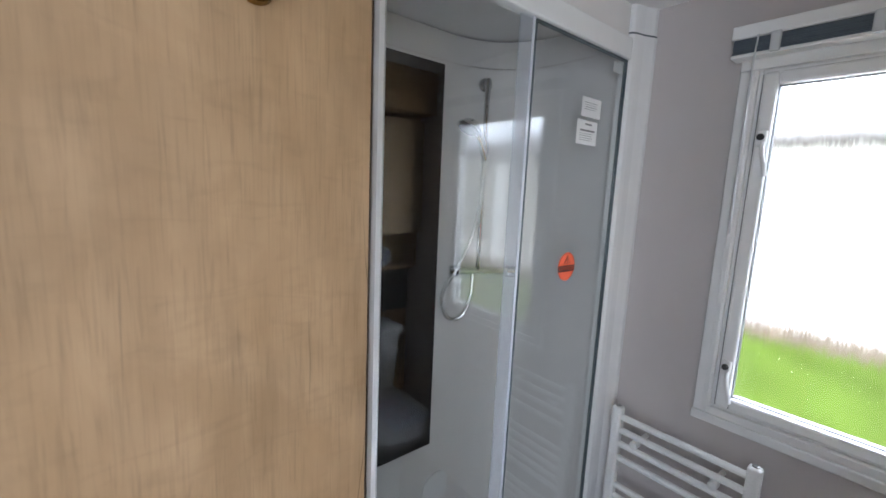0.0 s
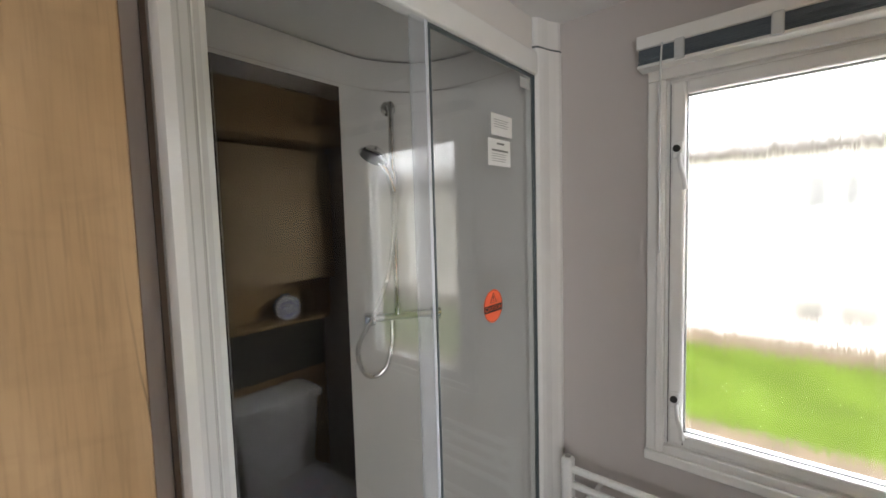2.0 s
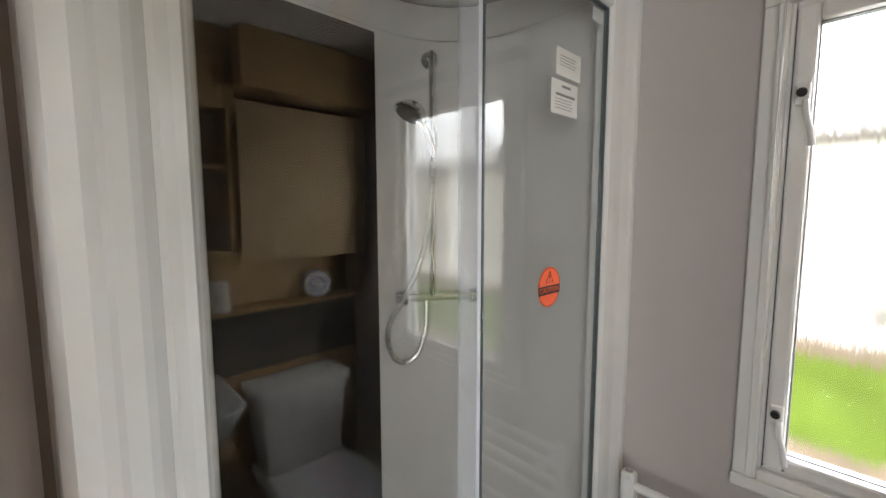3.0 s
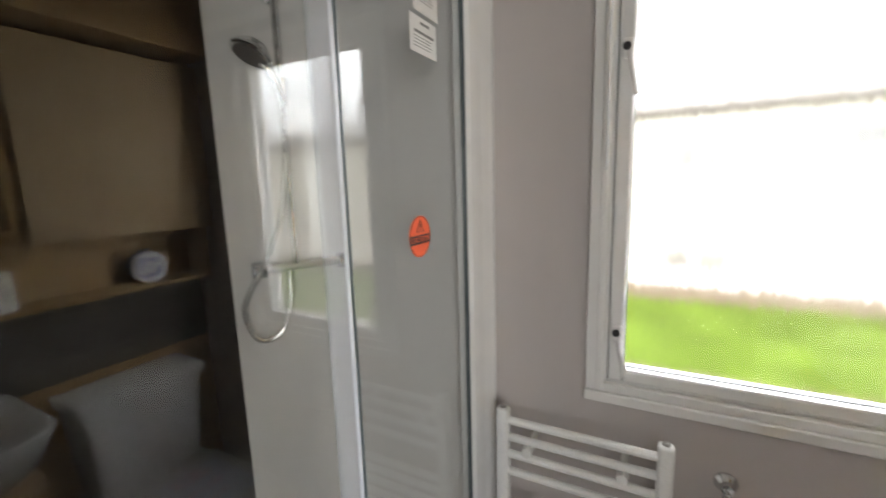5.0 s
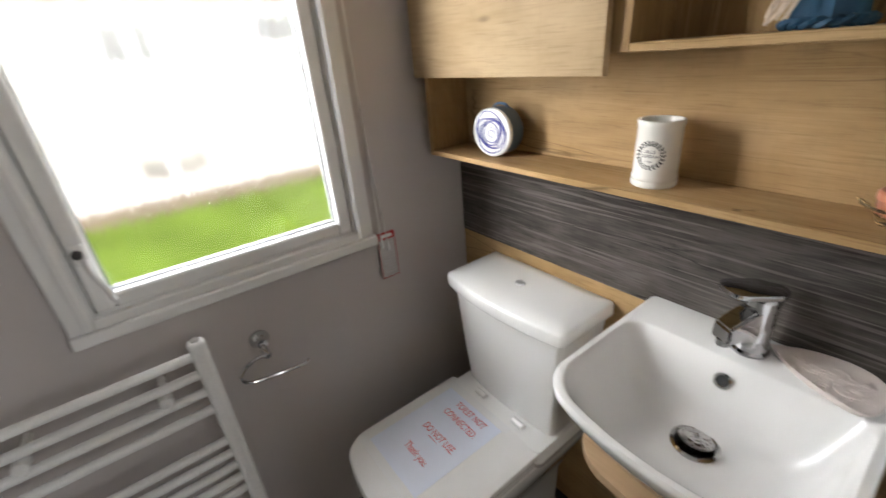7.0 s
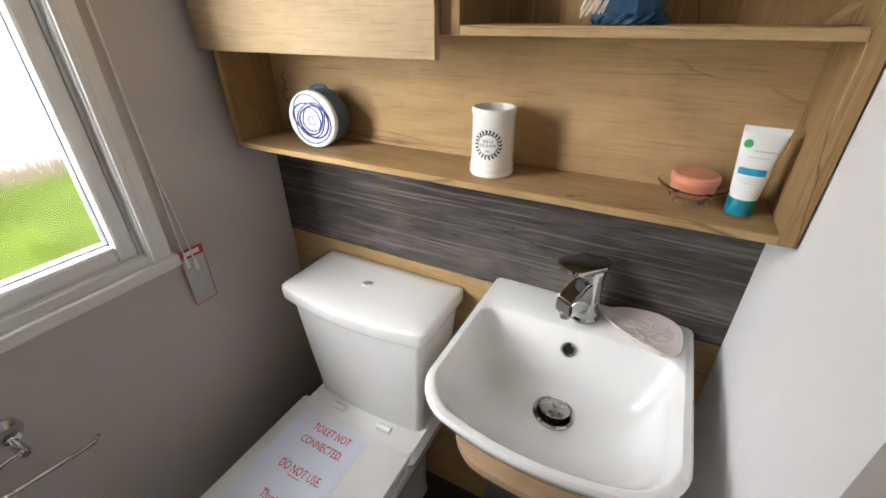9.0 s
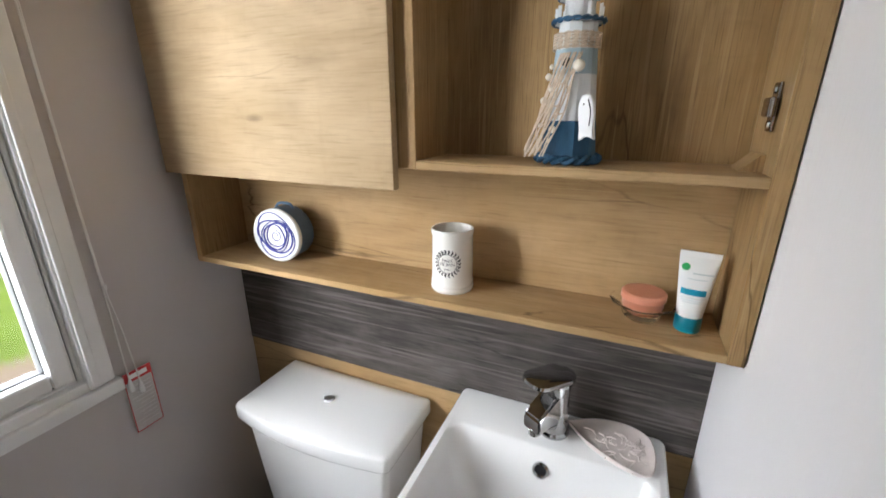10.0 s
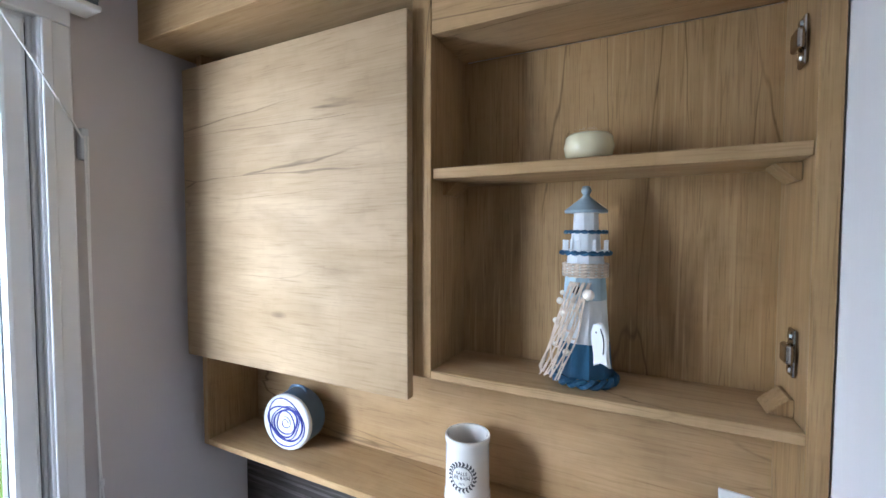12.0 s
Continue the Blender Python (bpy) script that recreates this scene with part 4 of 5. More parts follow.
# ---- toilet ----
def toilet():
    cx = 1.078
    t = thing("toilet", (cx, BY + 0.009, 0.0), "white close-coupled toilet with its lid closed", "toilet")
    t.matrix_world = pose(cx, BY + 0.009, 0.0) @ Matrix.Diagonal((0.965, 1, 1.022, 1))
    part_rows = [rounded(-0.165, 0.165, 0.02, 0.16, 0.44, (0.016, 0.016, 0.01, 0.01), bow=0.012), rounded(-0.178, 0.178, 0.012, 0.168, 0.58, (0.016, 0.016, 0.01, 0.01), bow=0.014), rounded(-0.192, 0.192, 0.004, 0.176, 0.752, (0.016, 0.016, 0.01, 0.01), bow=0.015)]
    smooth(part("cistern", bm_loft(part_rows), M_CERAMIC, t), 50)
    edge = (0.012, 0.012, 0.006, 0.006)
    lid = [rounded(-0.198, 0.198, 0.0, 0.184, 0.753, edge, bow=0.020), rounded(-0.204, 0.204, 0.0, 0.190, 0.757, edge, bow=0.022), rounded(-0.205, 0.205, 0.0, 0.191, 0.760, edge, bow=0.022), rounded(-0.205, 0.205, 0.0, 0.191, 0.786, edge, bow=0.022), rounded(-0.2035, 0.2035, 0.001, 0.1895, 0.790, edge, bow=0.022), rounded(-0.199, 0.199, 0.004, 0.185, 0.793, edge, bow=0.021), rounded(-0.15, 0.15, 0.03, 0.15, 0.7965, 0.02, bow=0.012)]
    smooth(part("cistern_lid", bm_loft(lid), M_CERAMIC, t), 50)
    part("flush_button", bm_lathe([(0, 0.0), (0.0125, 0.0), (0.012, 0.004), (0.011, 0.005), (0.0102, 0.0035), (0, 0.0055)], 32, Matrix.Translation((0.008, 0.098, 0.7968))), M_SATIN, t, "round chrome flush button")
    pan = []
    for z, wid, y1, y0 in ((0.0, 0.11, 0.40, 0.03), (0.04, 0.105, 0.39, 0.03), (0.20, 0.115, 0.42, 0.03), (0.30, 0.15, 0.50, 0.02), (0.36, 0.175, 0.545, 0.015), (0.395, 0.18, 0.555, 0.012), (0.405, 0.178, 0.552, 0.014)):
        pan.append(rounded(-wid, wid, y0, y1, z, (min(0.15, wid * 0.85), min(0.15, wid * 0.85), 0.03, 0.03), 8))
    smooth(part("pan", bm_loft(pan), M_CERAMIC, t), 60)
    part("platform", bm_loft([rounded(-0.185, 0.185, 0.008, 0.235, 0.404, 0.02, bow=0.0), rounded(-0.19, 0.19, 0.006, 0.24, 0.425, 0.02), rounded(-0.175, 0.175, 0.01, 0.225, 0.442, 0.02)]), M_CERAMIC, t)
    seat_r = (0.05, 0.05, 0.012, 0.012)
    seat = [rounded(-0.174, 0.194, 0.205, 0.568, 0.406, seat_r, 10, bow=0.034), rounded(-0.176, 0.196, 0.203, 0.570, 0.418, seat_r, 10, bow=0.034), rounded(-0.172, 0.192, 0.207, 0.566, 0.424, seat_r, 10, bow=0.034)]
    smooth(part("seat", bm_loft(seat), M_CERAMIC, t), 50)
    film = paint("glossy_seat_plastic", (0.80, 0.79, 0.775), 0.16, vary=0.02, scale=9, bump=0.1, fine=35)
    ld = [rounded(-0.176, 0.196, 0.200, 0.568, 0.4245, seat_r, 10, bow=0.034), rounded(-0.178, 0.198, 0.198, 0.570, 0.432, seat_r, 10, bow=0.034), rounded(-0.174, 0.194, 0.202, 0.566, 0.440, seat_r, 10, bow=0.034), rounded(-0.15, 0.15, 0.23, 0.53, 0.443, 0.05, 10, bow=0.015)]
    smooth(part("lid", bm_loft(ld), film, t, "white lid wrapped in clear film"), 40)
    for x in (-0.075, 0.075):
        part("hinge", bm_tube([(x - 0.02, 0.192, 0.444), (x + 0.02, 0.192, 0.444)], 0.009, 14), M_CERAMIC, t)
    # A printed sheet taped to the lid.
    n = thing("paper_notice", (1.122, -0.21, 0.4540), "white paper notice with red lettering taped on the toilet lid", "notice")
    part("sheet", bm_box(-0.106, 0.106, -0.154, 0.156, 0.0, 0.0006), paint("notice_paper", (0.72, 0.76, 0.86), 0.35, vary=0.02, scale=14, bump=0.1, fine=30), n)
    red = paint("red_lettering", (0.62, 0.05, 0.07), 0.5)
    flip = Matrix.Rotation(math.pi, 4, "Z")
    for text, y, size in (("TOILET NOT", -0.112, 0.029), ("CONNECTED.", -0.073, 0.029), ("DO NOT USE.", -0.002, 0.029), ("Thank you.", 0.070, 0.029)):
        writing("lettering", text, size, red, n, Matrix.Translation((-0.012, y, 0.0012)) @ flip @ Matrix.Diagonal((0.68, 1, 1, 1)), "red letters reading " + text.strip("."))
    part("underline", bm_box(-0.024, 0.012, 0.0125, 0.0142, 0.0009, 0.0014), red, n)
    tape = paint("clear_tape", (0.80, 0.80, 0.80), 0.12, vary=0.03)
    for y in (-0.15, 0.15):
        part("tape", bm_box(-0.118, 0.118, y - 0.012, y + 0.012, 0.0007, 0.001), tape, n, "glossy tape strip")


# ---- basin ----
def basin():
    bx, z = 0.609, 0.866
    b = thing("wash_basin", (bx, BY + 0.009, z), "white ceramic wash basin with rounded front corners", "basin")
    w, d = 0.191, 0.36
    rr = (0.06, 0.06, 0.012, 0.012)

    def o(inset, zz, back=0.0, front=0.0, r=rr, bow=0.035):
        return rounded(-w + inset, w - inset, back, d - front, zz, r, 8, bow=bow)

    rows = [o(0.055, -0.165, 0.0, 0.11, (0.05, 0.05, 0.012, 0.012), 0.02), o(0.028, -0.11, 0.0, 0.055, bow=0.03), o(0.010, -0.045, 0.0, 0.018), o(0.001, -0.010), o(0.0, -0.004), o(0.003, 0.0, 0.002, 0.003), o(0.010, 0.0, 0.008, 0.010)]
    inn = (0.055, 0.055, 0.035, 0.035)
    rows += [o(0.013, 0.0, 0.098, 0.012, inn), o(0.016, -0.004, 0.103, 0.016, inn), o(0.026, -0.04, 0.118, 0.030, inn), o(0.045, -0.085, 0.132, 0.060, inn), o(0.075, -0.112, 0.150, 0.095, inn, 0.02), o(0.13, -0.122, 0.185, 0.105, (0.03,) * 4, 0.0)]
    smooth(part("bowl", bm_loft(rows), M_CERAMIC, b), 45)
    px, py = 0.0, 0.195
    part("waste_ring", bm_lathe([(0.0, 0.0), (0.037, 0.001), (0.037, 0.003), (0.032, 0.005), (0.024, 0.002), (0, 0.001)], 36, Matrix.Translation((px, py, -0.1215))), M_CHROME, b)
    plug = part("waste_plug", bm_lathe([(0.003, 0.006), (0.026, 0.006), (0.027, 0.010), (0.019, 0.0135), (0, 0.0145)], 32, Matrix.Translation((px, py, -0.1185)) @ Matrix.Rotation(radians(14), 4, "X")), M_STEEL, b, "domed chrome plug, half open")
    part("plug_stud", bm_lathe([(0, 0), (0.004, 0.0), (0.004, 0.008), (0, 0.01)], 12, Matrix.Translation((px, py, -0.105))), M_CHROME, plug)
    ov = Matrix.Translation((0.004, 0.1175, -0.036)) @ Matrix.Rotation(radians(-70), 4, "X")
    part("overflow_ring", bm_lathe([(0.009, 0.0), (0.0145, 0.0), (0.014, 0.003), (0.0105, 0.004), (0.009, 0.002)], 28, ov), M_CHROME, b)
    part("overflow_hole", bm_lathe([(0, 0.0008), (0.0095, 0.0008)], 20, ov), M_GASKET, b)
    # Mixer tap.
    t = thing("mixer_tap", (bx - 0.004, BY + 0.009 + 0.052, z), "chrome single-lever mixer tap on the basin", "tap", rz=-32)
    part("body", bm_lathe([(0, 0), (0.028, 0), (0.028, 0.004), (0.024, 0.008), (0.0225, 0.085), (0.0245, 0.104), (0.0225, 0.114), (0, 0.116)], 36), M_TAP, t)
    sp = bm_loft([[Vector((x * 1.0, y, zz)) for x, zz in ((-0.017, z0 - h), (0.017, z0 - h), (0.021, z0 - h * 0.3), (0.018, z0 + h), (-0.018, z0 + h), (-0.021, z0 - h * 0.3))] for y, z0, h in ((-0.01, 0.058, 0.036), (0.020, 0.056, 0.031), (0.042, 0.050, 0.022), (0.062, 0.042, 0.016))])
    bmesh.ops.bevel(sp, geom=list(sp.edges), offset=0.004, segments=2, affect="EDGES")
    smooth(part("spout", sp, M_TAP, t), 50)
    part("aerator", bm_lathe([(0, 0), (0.011, 0), (0.012, 0.012), (0, 0.014)], 20, Matrix.Translation((0, 0.052, 0.019))), M_TAP, t)
    lev = bm_loft([rounded(-0.022, 0.022, -0.026, 0.062, 0.0, (0.018, 0.018, 0.021, 0.021)), rounded(-0.026, 0.026, -0.029, 0.070, 0.007, (0.022, 0.022, 0.025, 0.025)), rounded(-0.0255, 0.0255, -0.0285, 0.069, 0.013, (0.022, 0.022, 0.025, 0.025)), rounded(-0.018, 0.018, -0.020, 0.058, 0.018, (0.016, 0.016, 0.017, 0.017))])
    lev.transform(Matrix.Rotation(radians(-8), 4, "Z") @ Matrix.Translation((0, 0, 0.110)) @ Matrix.Rotation(radians(3), 4, "X") @ Matrix.Diagonal((1.12, 0.98, 0.95, 1)))
    smooth(part("lever", lev, M_TAP, t), 50)
    # Soap dish: a thin leaf-shaped plate.
    s = thing("soap_dish", (bx - 0.106, BY + 0.009 + 0.066, z + 0.001), "pale pink leaf-shaped dish with raised tracery on the basin", "dish", rz=0)
    dish = bmesh.new()
    outline = curve_points([(0.082, -0.035, 0), (0.03, -0.062, 0), (-0.025, -0.066, 0), (-0.060, -0.042, 0), (-0.066, 0.010, 0), (-0.054, 0.044, 0), (-0.012, 0.036, 0), (0.042, 0.006, 0), (0.082, -0.035, 0)], 6)[:-1]
    lo = [dish.verts.new((p.x * 0.86, p.y * 0.86, 0.0)) for p in outline]
    hi = [dish.verts.new((p.x, p.y, 0.010)) for p in outline]
    rim = [dish.verts.new((p.x * 0.975, p.y * 0.975, 0.0115)) for p in outline]
    inn_ = [dish.verts.new((p.x * 0.82, p.y * 0.82, 0.006)) for p in outline]
    for a, c in ((lo, hi), (hi, rim), (rim, inn_)):
        for i in range(len(a)):
            j = (i + 1) % len(a)
            dish.faces.new((a[i], a[j], c[j], c[i]))
    dish.faces.new(lo), dish.faces.new(inn_)
    pink = paint("pale_pink_stoneware", (0.68, 0.60, 0.56), 0.5, vary=0.06, scale=40, bump=0.2, fine=150)
    smooth(part("plate", dish, pink, s), 50)
    rnd = random.Random(8)
    tr = bmesh.new()
    for i in range(34):
        x0, y0, a = rnd.uniform(-0.05, 0.04), rnd.uniform(-0.03, 0.03), rnd.uniform(0, 6.28)
        if y0 > 0.015 - x0 * 0.4 or x0 > 0.03:
            continue
        pts = [(x0 + 0.012 * k * math.cos(a + 0.25 * k) * 0.5, y0 + 0.012 * k * math.sin(a + 0.25 * k) * 0.5, 0.0066) for k in range(5)]
        bm_tube(pts, 0.0014, 5, bm=tr)
    tagged(part("tracery", tr, pink, s), "raised vein pattern", kind="stuff")
    # Below the basin: a shaped oak board, boxed-in pipes and the chrome trap.
    bd = bm_loft([rounded(-0.172, 0.172, 0.0, 0.30, z - 0.200, (0.08, 0.08, 0.004, 0.004), 8, bow=0.02), rounded(-0.172, 0.172, 0.0, 0.30, z - 0.182, (0.08, 0.08, 0.004, 0.004), 8, bow=0.02)])
    pale = wood("pale_oak_edge", (0.56, 0.40, 0.25), (0.48, 0.33, 0.19), (0.3, 0.19, 0.1), axis="x")
    sup = thing("basin_shelf", (bx, BY + 0.009, 0.0), "pale oak shelf board carrying the basin", "shelf")
    part("board", bd, pale, sup)
    part("packer", bm_box(-0.12, 0.12, 0.0, 0.16, z - 0.182, z - 0.164), pale, sup)
    part("pipe_boxing", bm_box(-0.14, 0.15, 0.0, 0.10, 0.0, z - 0.2005, 0.002), M_PLANK, sup, "weathered grey plank-effect pipe boxing")
    tp = thing("basin_trap", (bx + 0.02, BY + 0.009 + 0.16, z - 0.20), "chrome bottle trap under the basin", "trap")
    part("tail", bm_tube([(0, 0, -0.002), (0, 0, -0.12)], 0.016, 18), M_CHROME, tp)
    part("bottle", bm_lathe([(0, -0.22), (0.024, -0.215), (0.03, -0.2), (0.03, -0.11), (0.02, -0.1), (0, -0.1)], 28), M_CHROME, tp)
    part("outlet", bm_tube([(0, -0.02, -0.13), (0, -0.07, -0.13)], 0.015, 16), M_CHROME, tp)


# ---- things on the shelves ----
def tin():
    t = thing("round_tin", (1.186, -0.523, 1.1262), "round blue tin with a white lid and swirl drawing", "tin", rz=188)
    R = 0.056
    up = Matrix.Translation((0, 0, R)) @ Matrix.Rotation(math.pi / 2, 4, "X")
    cream, navy = paint("white_tin_enamel", (0.80, 0.80, 0.79), 0.3, vary=0.02), paint("slate_blue_enamel", (0.09, 0.15, 0.24), 0.35, vary=0.12, scale=30)
    smooth(part("drum", bm_lathe([(0, -0.028), (R - 0.004, -0.028), (R - 0.001, -0.025), (R - 0.001, 0.018), (0, 0.018)], 56, up), navy, t, "slate blue drum"), 40)
    smooth(part("lid", bm_lathe([(0, 0.018), (R, 0.0185), (R, 0.024), (R - 0.003, 0.027), (0, 0.0272)], 56, up), cream, t, "white lid"), 40)
    ink = paint("blue_ink", (0.045, 0.05, 0.30), 0.5)
    rnd = random.Random(5)
    sw = bmesh.new()
    for k in range(5):
        e, ph, r0 = rnd.uniform(0.86, 1.0), rnd.uniform(0, 6.28), R * (0.40 + 0.10 * k)
        pts = []
        for i in range(64):
            a = i / 64 * 2 * math.pi
            r = r0 * (1 + 0.09 * math.sin(2 * a + ph) + 0.05 * math.sin(3 * a + 2 * ph))
            pts.append((r * math.cos(a), -0.0274, R + r * e * math.sin(a)))
        bm_tube(pts, 0.0013 + 0.0007 * (k % 2), 4, True, bm=sw)
    bm_tube([(0.011 * (0.5 + i / 40) * math.cos(i * 0.3), -0.0274, R + 0.011 * (0.5 + i / 40) * math.sin(i * 0.3)) for i in range(28)], 0.0007, 4, bm=sw)
    part("swirl", sw, ink, t, "blue ink swirl")
    part("handle", bm_tube(curve_points([(-0.022, 0.012, 2 * R - 0.006), (-0.012, 0.012, 2 * R + 0.004), (0.012, 0.012, 2 * R + 0.004), (0.022, 0.012, 2 * R - 0.006)]), 0.003, 8), navy, t)


def mug():
    m = thing("ceramic_mug", (0.800, -0.520, 1.1262), "white ribbed ceramic tumbler with a black wreath print", "tumbler")
    m.matrix_world = pose(0.800, -0.520, 1.1262) @ Matrix.Diagonal((0.94, 0.94, 0.96, 1))
    cer = paint("cream_ceramic", (0.80, 0.78, 0.73), 0.15, vary=0.02, coat=0.4)
    R = 0.040
    prof = [(0, 0.0), (R - 0.002, 0.0), (R, 0.003), (R, 0.009), (R - 0.002, 0.011), (R - 0.0005, 0.014), (R - 0.0005, 0.019), (R - 0.002, 0.022), (R - 0.0025, 0.103), (R - 0.0012, 0.106), (R - 0.001, 0.112), (R - 0.002, 0.1145), (R - 0.005, 0.1145), (R - 0.007, 0.110), (R - 0.008, 0.02), (0, 0.016)]
    smooth(part("tumbler", bm_lathe(prof, 48), cer, m), 45)
    ink = paint("black_mug_print", (0.03, 0.03, 0.032), 0.5)
    r, az, zc = R - 0.0024, radians(98), 0.058

    def on(u, v):
        a = az + u / r
        return Vector((r * math.cos(a), r * math.sin(a), zc + v))

    wr = bmesh.new()
    for k in range(22):
        a = 2 * math.pi * k / 22
        for ro, s in ((0.0205, 1), (0.0232, -1)):
            u, v = ro * math.cos(a), ro * math.sin(a)
            bmesh.ops.create_icosphere(wr, subdivisions=1, radius=0.0029, matrix=Matrix.Translation(on(u, v)) @ Matrix.Rotation(math.pi / 2 + az, 4, "Z") @ Matrix.Rotation(-a + s * 0.7, 4, "Y") @ Matrix.Diagonal((1.3, 0.25, 0.6, 1)))
    bm_tube([on(0.0178 * math.cos(i * math.pi / 20), 0.0178 * math.sin(i * math.pi / 20)) for i in range(40)], 0.0008, 4, True, bm=wr)
    part("wreath", wr, ink, m, "black leafy wreath print")
    for text, v, size in (("SALLE", 0.0062, 0.0075), ("DE BAIN", -0.0012, 0.0075), ("PARIS", -0.0105, 0.0042)):
        ob = writing("lettering", text, size, ink, m, Matrix.Identity(4), "black letters reading " + text)
        for vert in ob.data.vertices:
            p = on(vert.co.x, vert.co.y + v)
            n_ = Vector((p.x, p.y, 0)).normalized()
            vert.co = p + n_ * (vert.co.z + 0.0003)


def jar():
    j = thing("glass_jar", (0.494, -0.528, 1.1262), "faceted glass candle dish with a coral wax top", "jar")
    m, n, l, b = nodes_of("faceted_glass")
    b.inputs["Base Color"].default_value = (1.0, 1.0, 1.0, 1)
    b.inputs["Transmission Weight"].default_value, b.inputs["Roughness"].default_value, b.inputs["IOR"].default_value = 1.0, 0.03, 1.13
    d = bm_lathe([(0, 0.0), (0.022, 0.0), (0.027, 0.006), (0.030, 0.016), (0.044, 0.025), (0.0475, 0.028), (0.045, 0.029), (0.033, 0.0235), (0.0315, 0.020), (0.026, 0.012), (0, 0.010)], 12)
    part("dish", d, m, j, "faceted clear glass dish")
    coral = paint("coral_wax", (0.66, 0.27, 0.17), 0.35, vary=0.06, scale=40)
    smooth(part("wax", bm_lathe([(0, 0.0105), (0.025, 0.0125), (0.0285, 0.021), (0.0295, 0.031), (0.0312, 0.033), (0.0312, 0.041), (0.029, 0.0435), (0, 0.0445)], 40), coral, j, "coral pink lid"), 40)


def cream_tube():
    t = thing("cream_tube", (0.434, -0.516, 1.1262), "white squeezy cream tube with a teal cap, standing on its cap", "tube")
    t.matrix_world = pose(0.434, -0.516, 1.1262, 0, 0, 172) @ Matrix.Diagonal((0.88, 0.88, 0.87, 1))
    teal, white = paint("teal_plastic", (0.0, 0.21, 0.29), 0.3, vary=0.04), paint("white_tube_plastic", (0.80, 0.80, 0.78), 0.3, vary=0.02)
    smooth(part("cap", bm_lathe([(0, 0), (0.0185, 0.0), (0.0195, 0.002), (0.0195, 0.024), (0.018, 0.026), (0, 0.026)], 36), teal, t, "teal screw cap"), 40)
    rings = []
    for i in range(12):
        f = i / 11
        wx, wy, z = 0.0188 + 0.0092 * f, 0.0175 * (1 - f) ** 0.8 + 0.0012, 0.0265 + 0.098 * f
        rings.append([Vector((wx * math.cos(a), wy * math.sin(a), z)) for a in [2 * math.pi * k / 32 for k in range(32)]])
    smooth(part("sleeve", bm_loft(rings), white, t), 60)
    part("crimp", bm_box(-0.028, 0.028, -0.0015, 0.0015, 0.1245, 0.133), white, t)

    def patch(name, x0, x1, z0, z1, material, label=""):
        b = bmesh.new()
        g = [[None] * 7 for _ in range(4)]
        for i in range(4):
            for k in range(7):
                x, z = x0 + (x1 - x0) * k / 6, z0 + (z1 - z0) * i / 3
                f = max(0.0, min(1.0, (z - 0.0265) / 0.098))
                wx, wy = 0.0188 + 0.0092 * f, 0.0175 * (1 - f) ** 0.8 + 0.0012
                g[i][k] = b.verts.new((x, -(wy * math.sqrt(max(0.0, 1 - (x / wx) ** 2)) + 0.0006), z))
        for i in range(3):
            for k in range(6):
                b.faces.new((g[i][k], g[i][k + 1], g[i + 1][k + 1], g[i + 1][k]))
        return part(name, b, material, t, label)

    band = paint("cyan_print", (0.0, 0.30, 0.46), 0.4)
    patch("band", -0.018, 0.017, 0.064, 0.074, band, "cyan printed band")
    gp = paint("green_print", (0.03, 0.38, 0.10), 0.4)
    em = bmesh.new()
    ring = [em.verts.new((-0.0165 + 0.006 * math.cos(k * math.pi / 12), -0.0052, 0.108 + 0.006 * math.sin(k * math.pi / 12))) for k in range(24)]
    em.faces.new(ring)
    for v in em.verts:
        f = (v.co.z - 0.0265) / 0.098
        v.co.y = -((0.0175 * (1 - f) ** 0.8 + 0.0012) * math.sqrt(max(0.0, 1 - (v.co.x / (0.0188 + 0.0092 * f)) ** 2)) + 0.0008)
    part("emblem", em, gp, t, "round green printed dot")
    grey = paint("grey_tube_print", (0.52, 0.57, 0.57), 0.5)
    for z, h, x0, x1 in ((0.098, 0.0022, -0.006, 0.022), (0.0895, 0.0012, -0.012, 0.015), (0.059, 0.001, -0.016, 0.016), (0.0555, 0.001, -0.016, 0.014), (0.052, 0.001, -0.013, 0.012)):
        patch("printed_line", x0, x1, z, z + h, grey)


def candle():
    c = thing("candle_holder", (0.620, -0.522, 1.6572), "cream wax candle in a round glass holder", "candle")
    wax = paint("cream_wax", (0.70, 0.64, 0.42), 0.25, vary=0.04, coat=0.4)
    smooth(part("wax", bm_lathe([(0, 0.001), (0.022, 0.002), (0.031, 0.011), (0.0335, 0.022), (0.031, 0.036), (0.027, 0.040), (0, 0.038)], 40), wax, c), 60)
    rim = bm_lathe([(0.032, 0.036), (0.028, 0.045), (0.0272, 0.0445), (0.031, 0.0355)], 40)
    smooth(part("glass_rim", rim, M_GLASS, c, "thin clear glass rim"), 60)
    part("wick", bm_tube([(0, 0, 0.038), (0.001, 0, 0.046)], 0.0008, 6), M_GASKET, c)


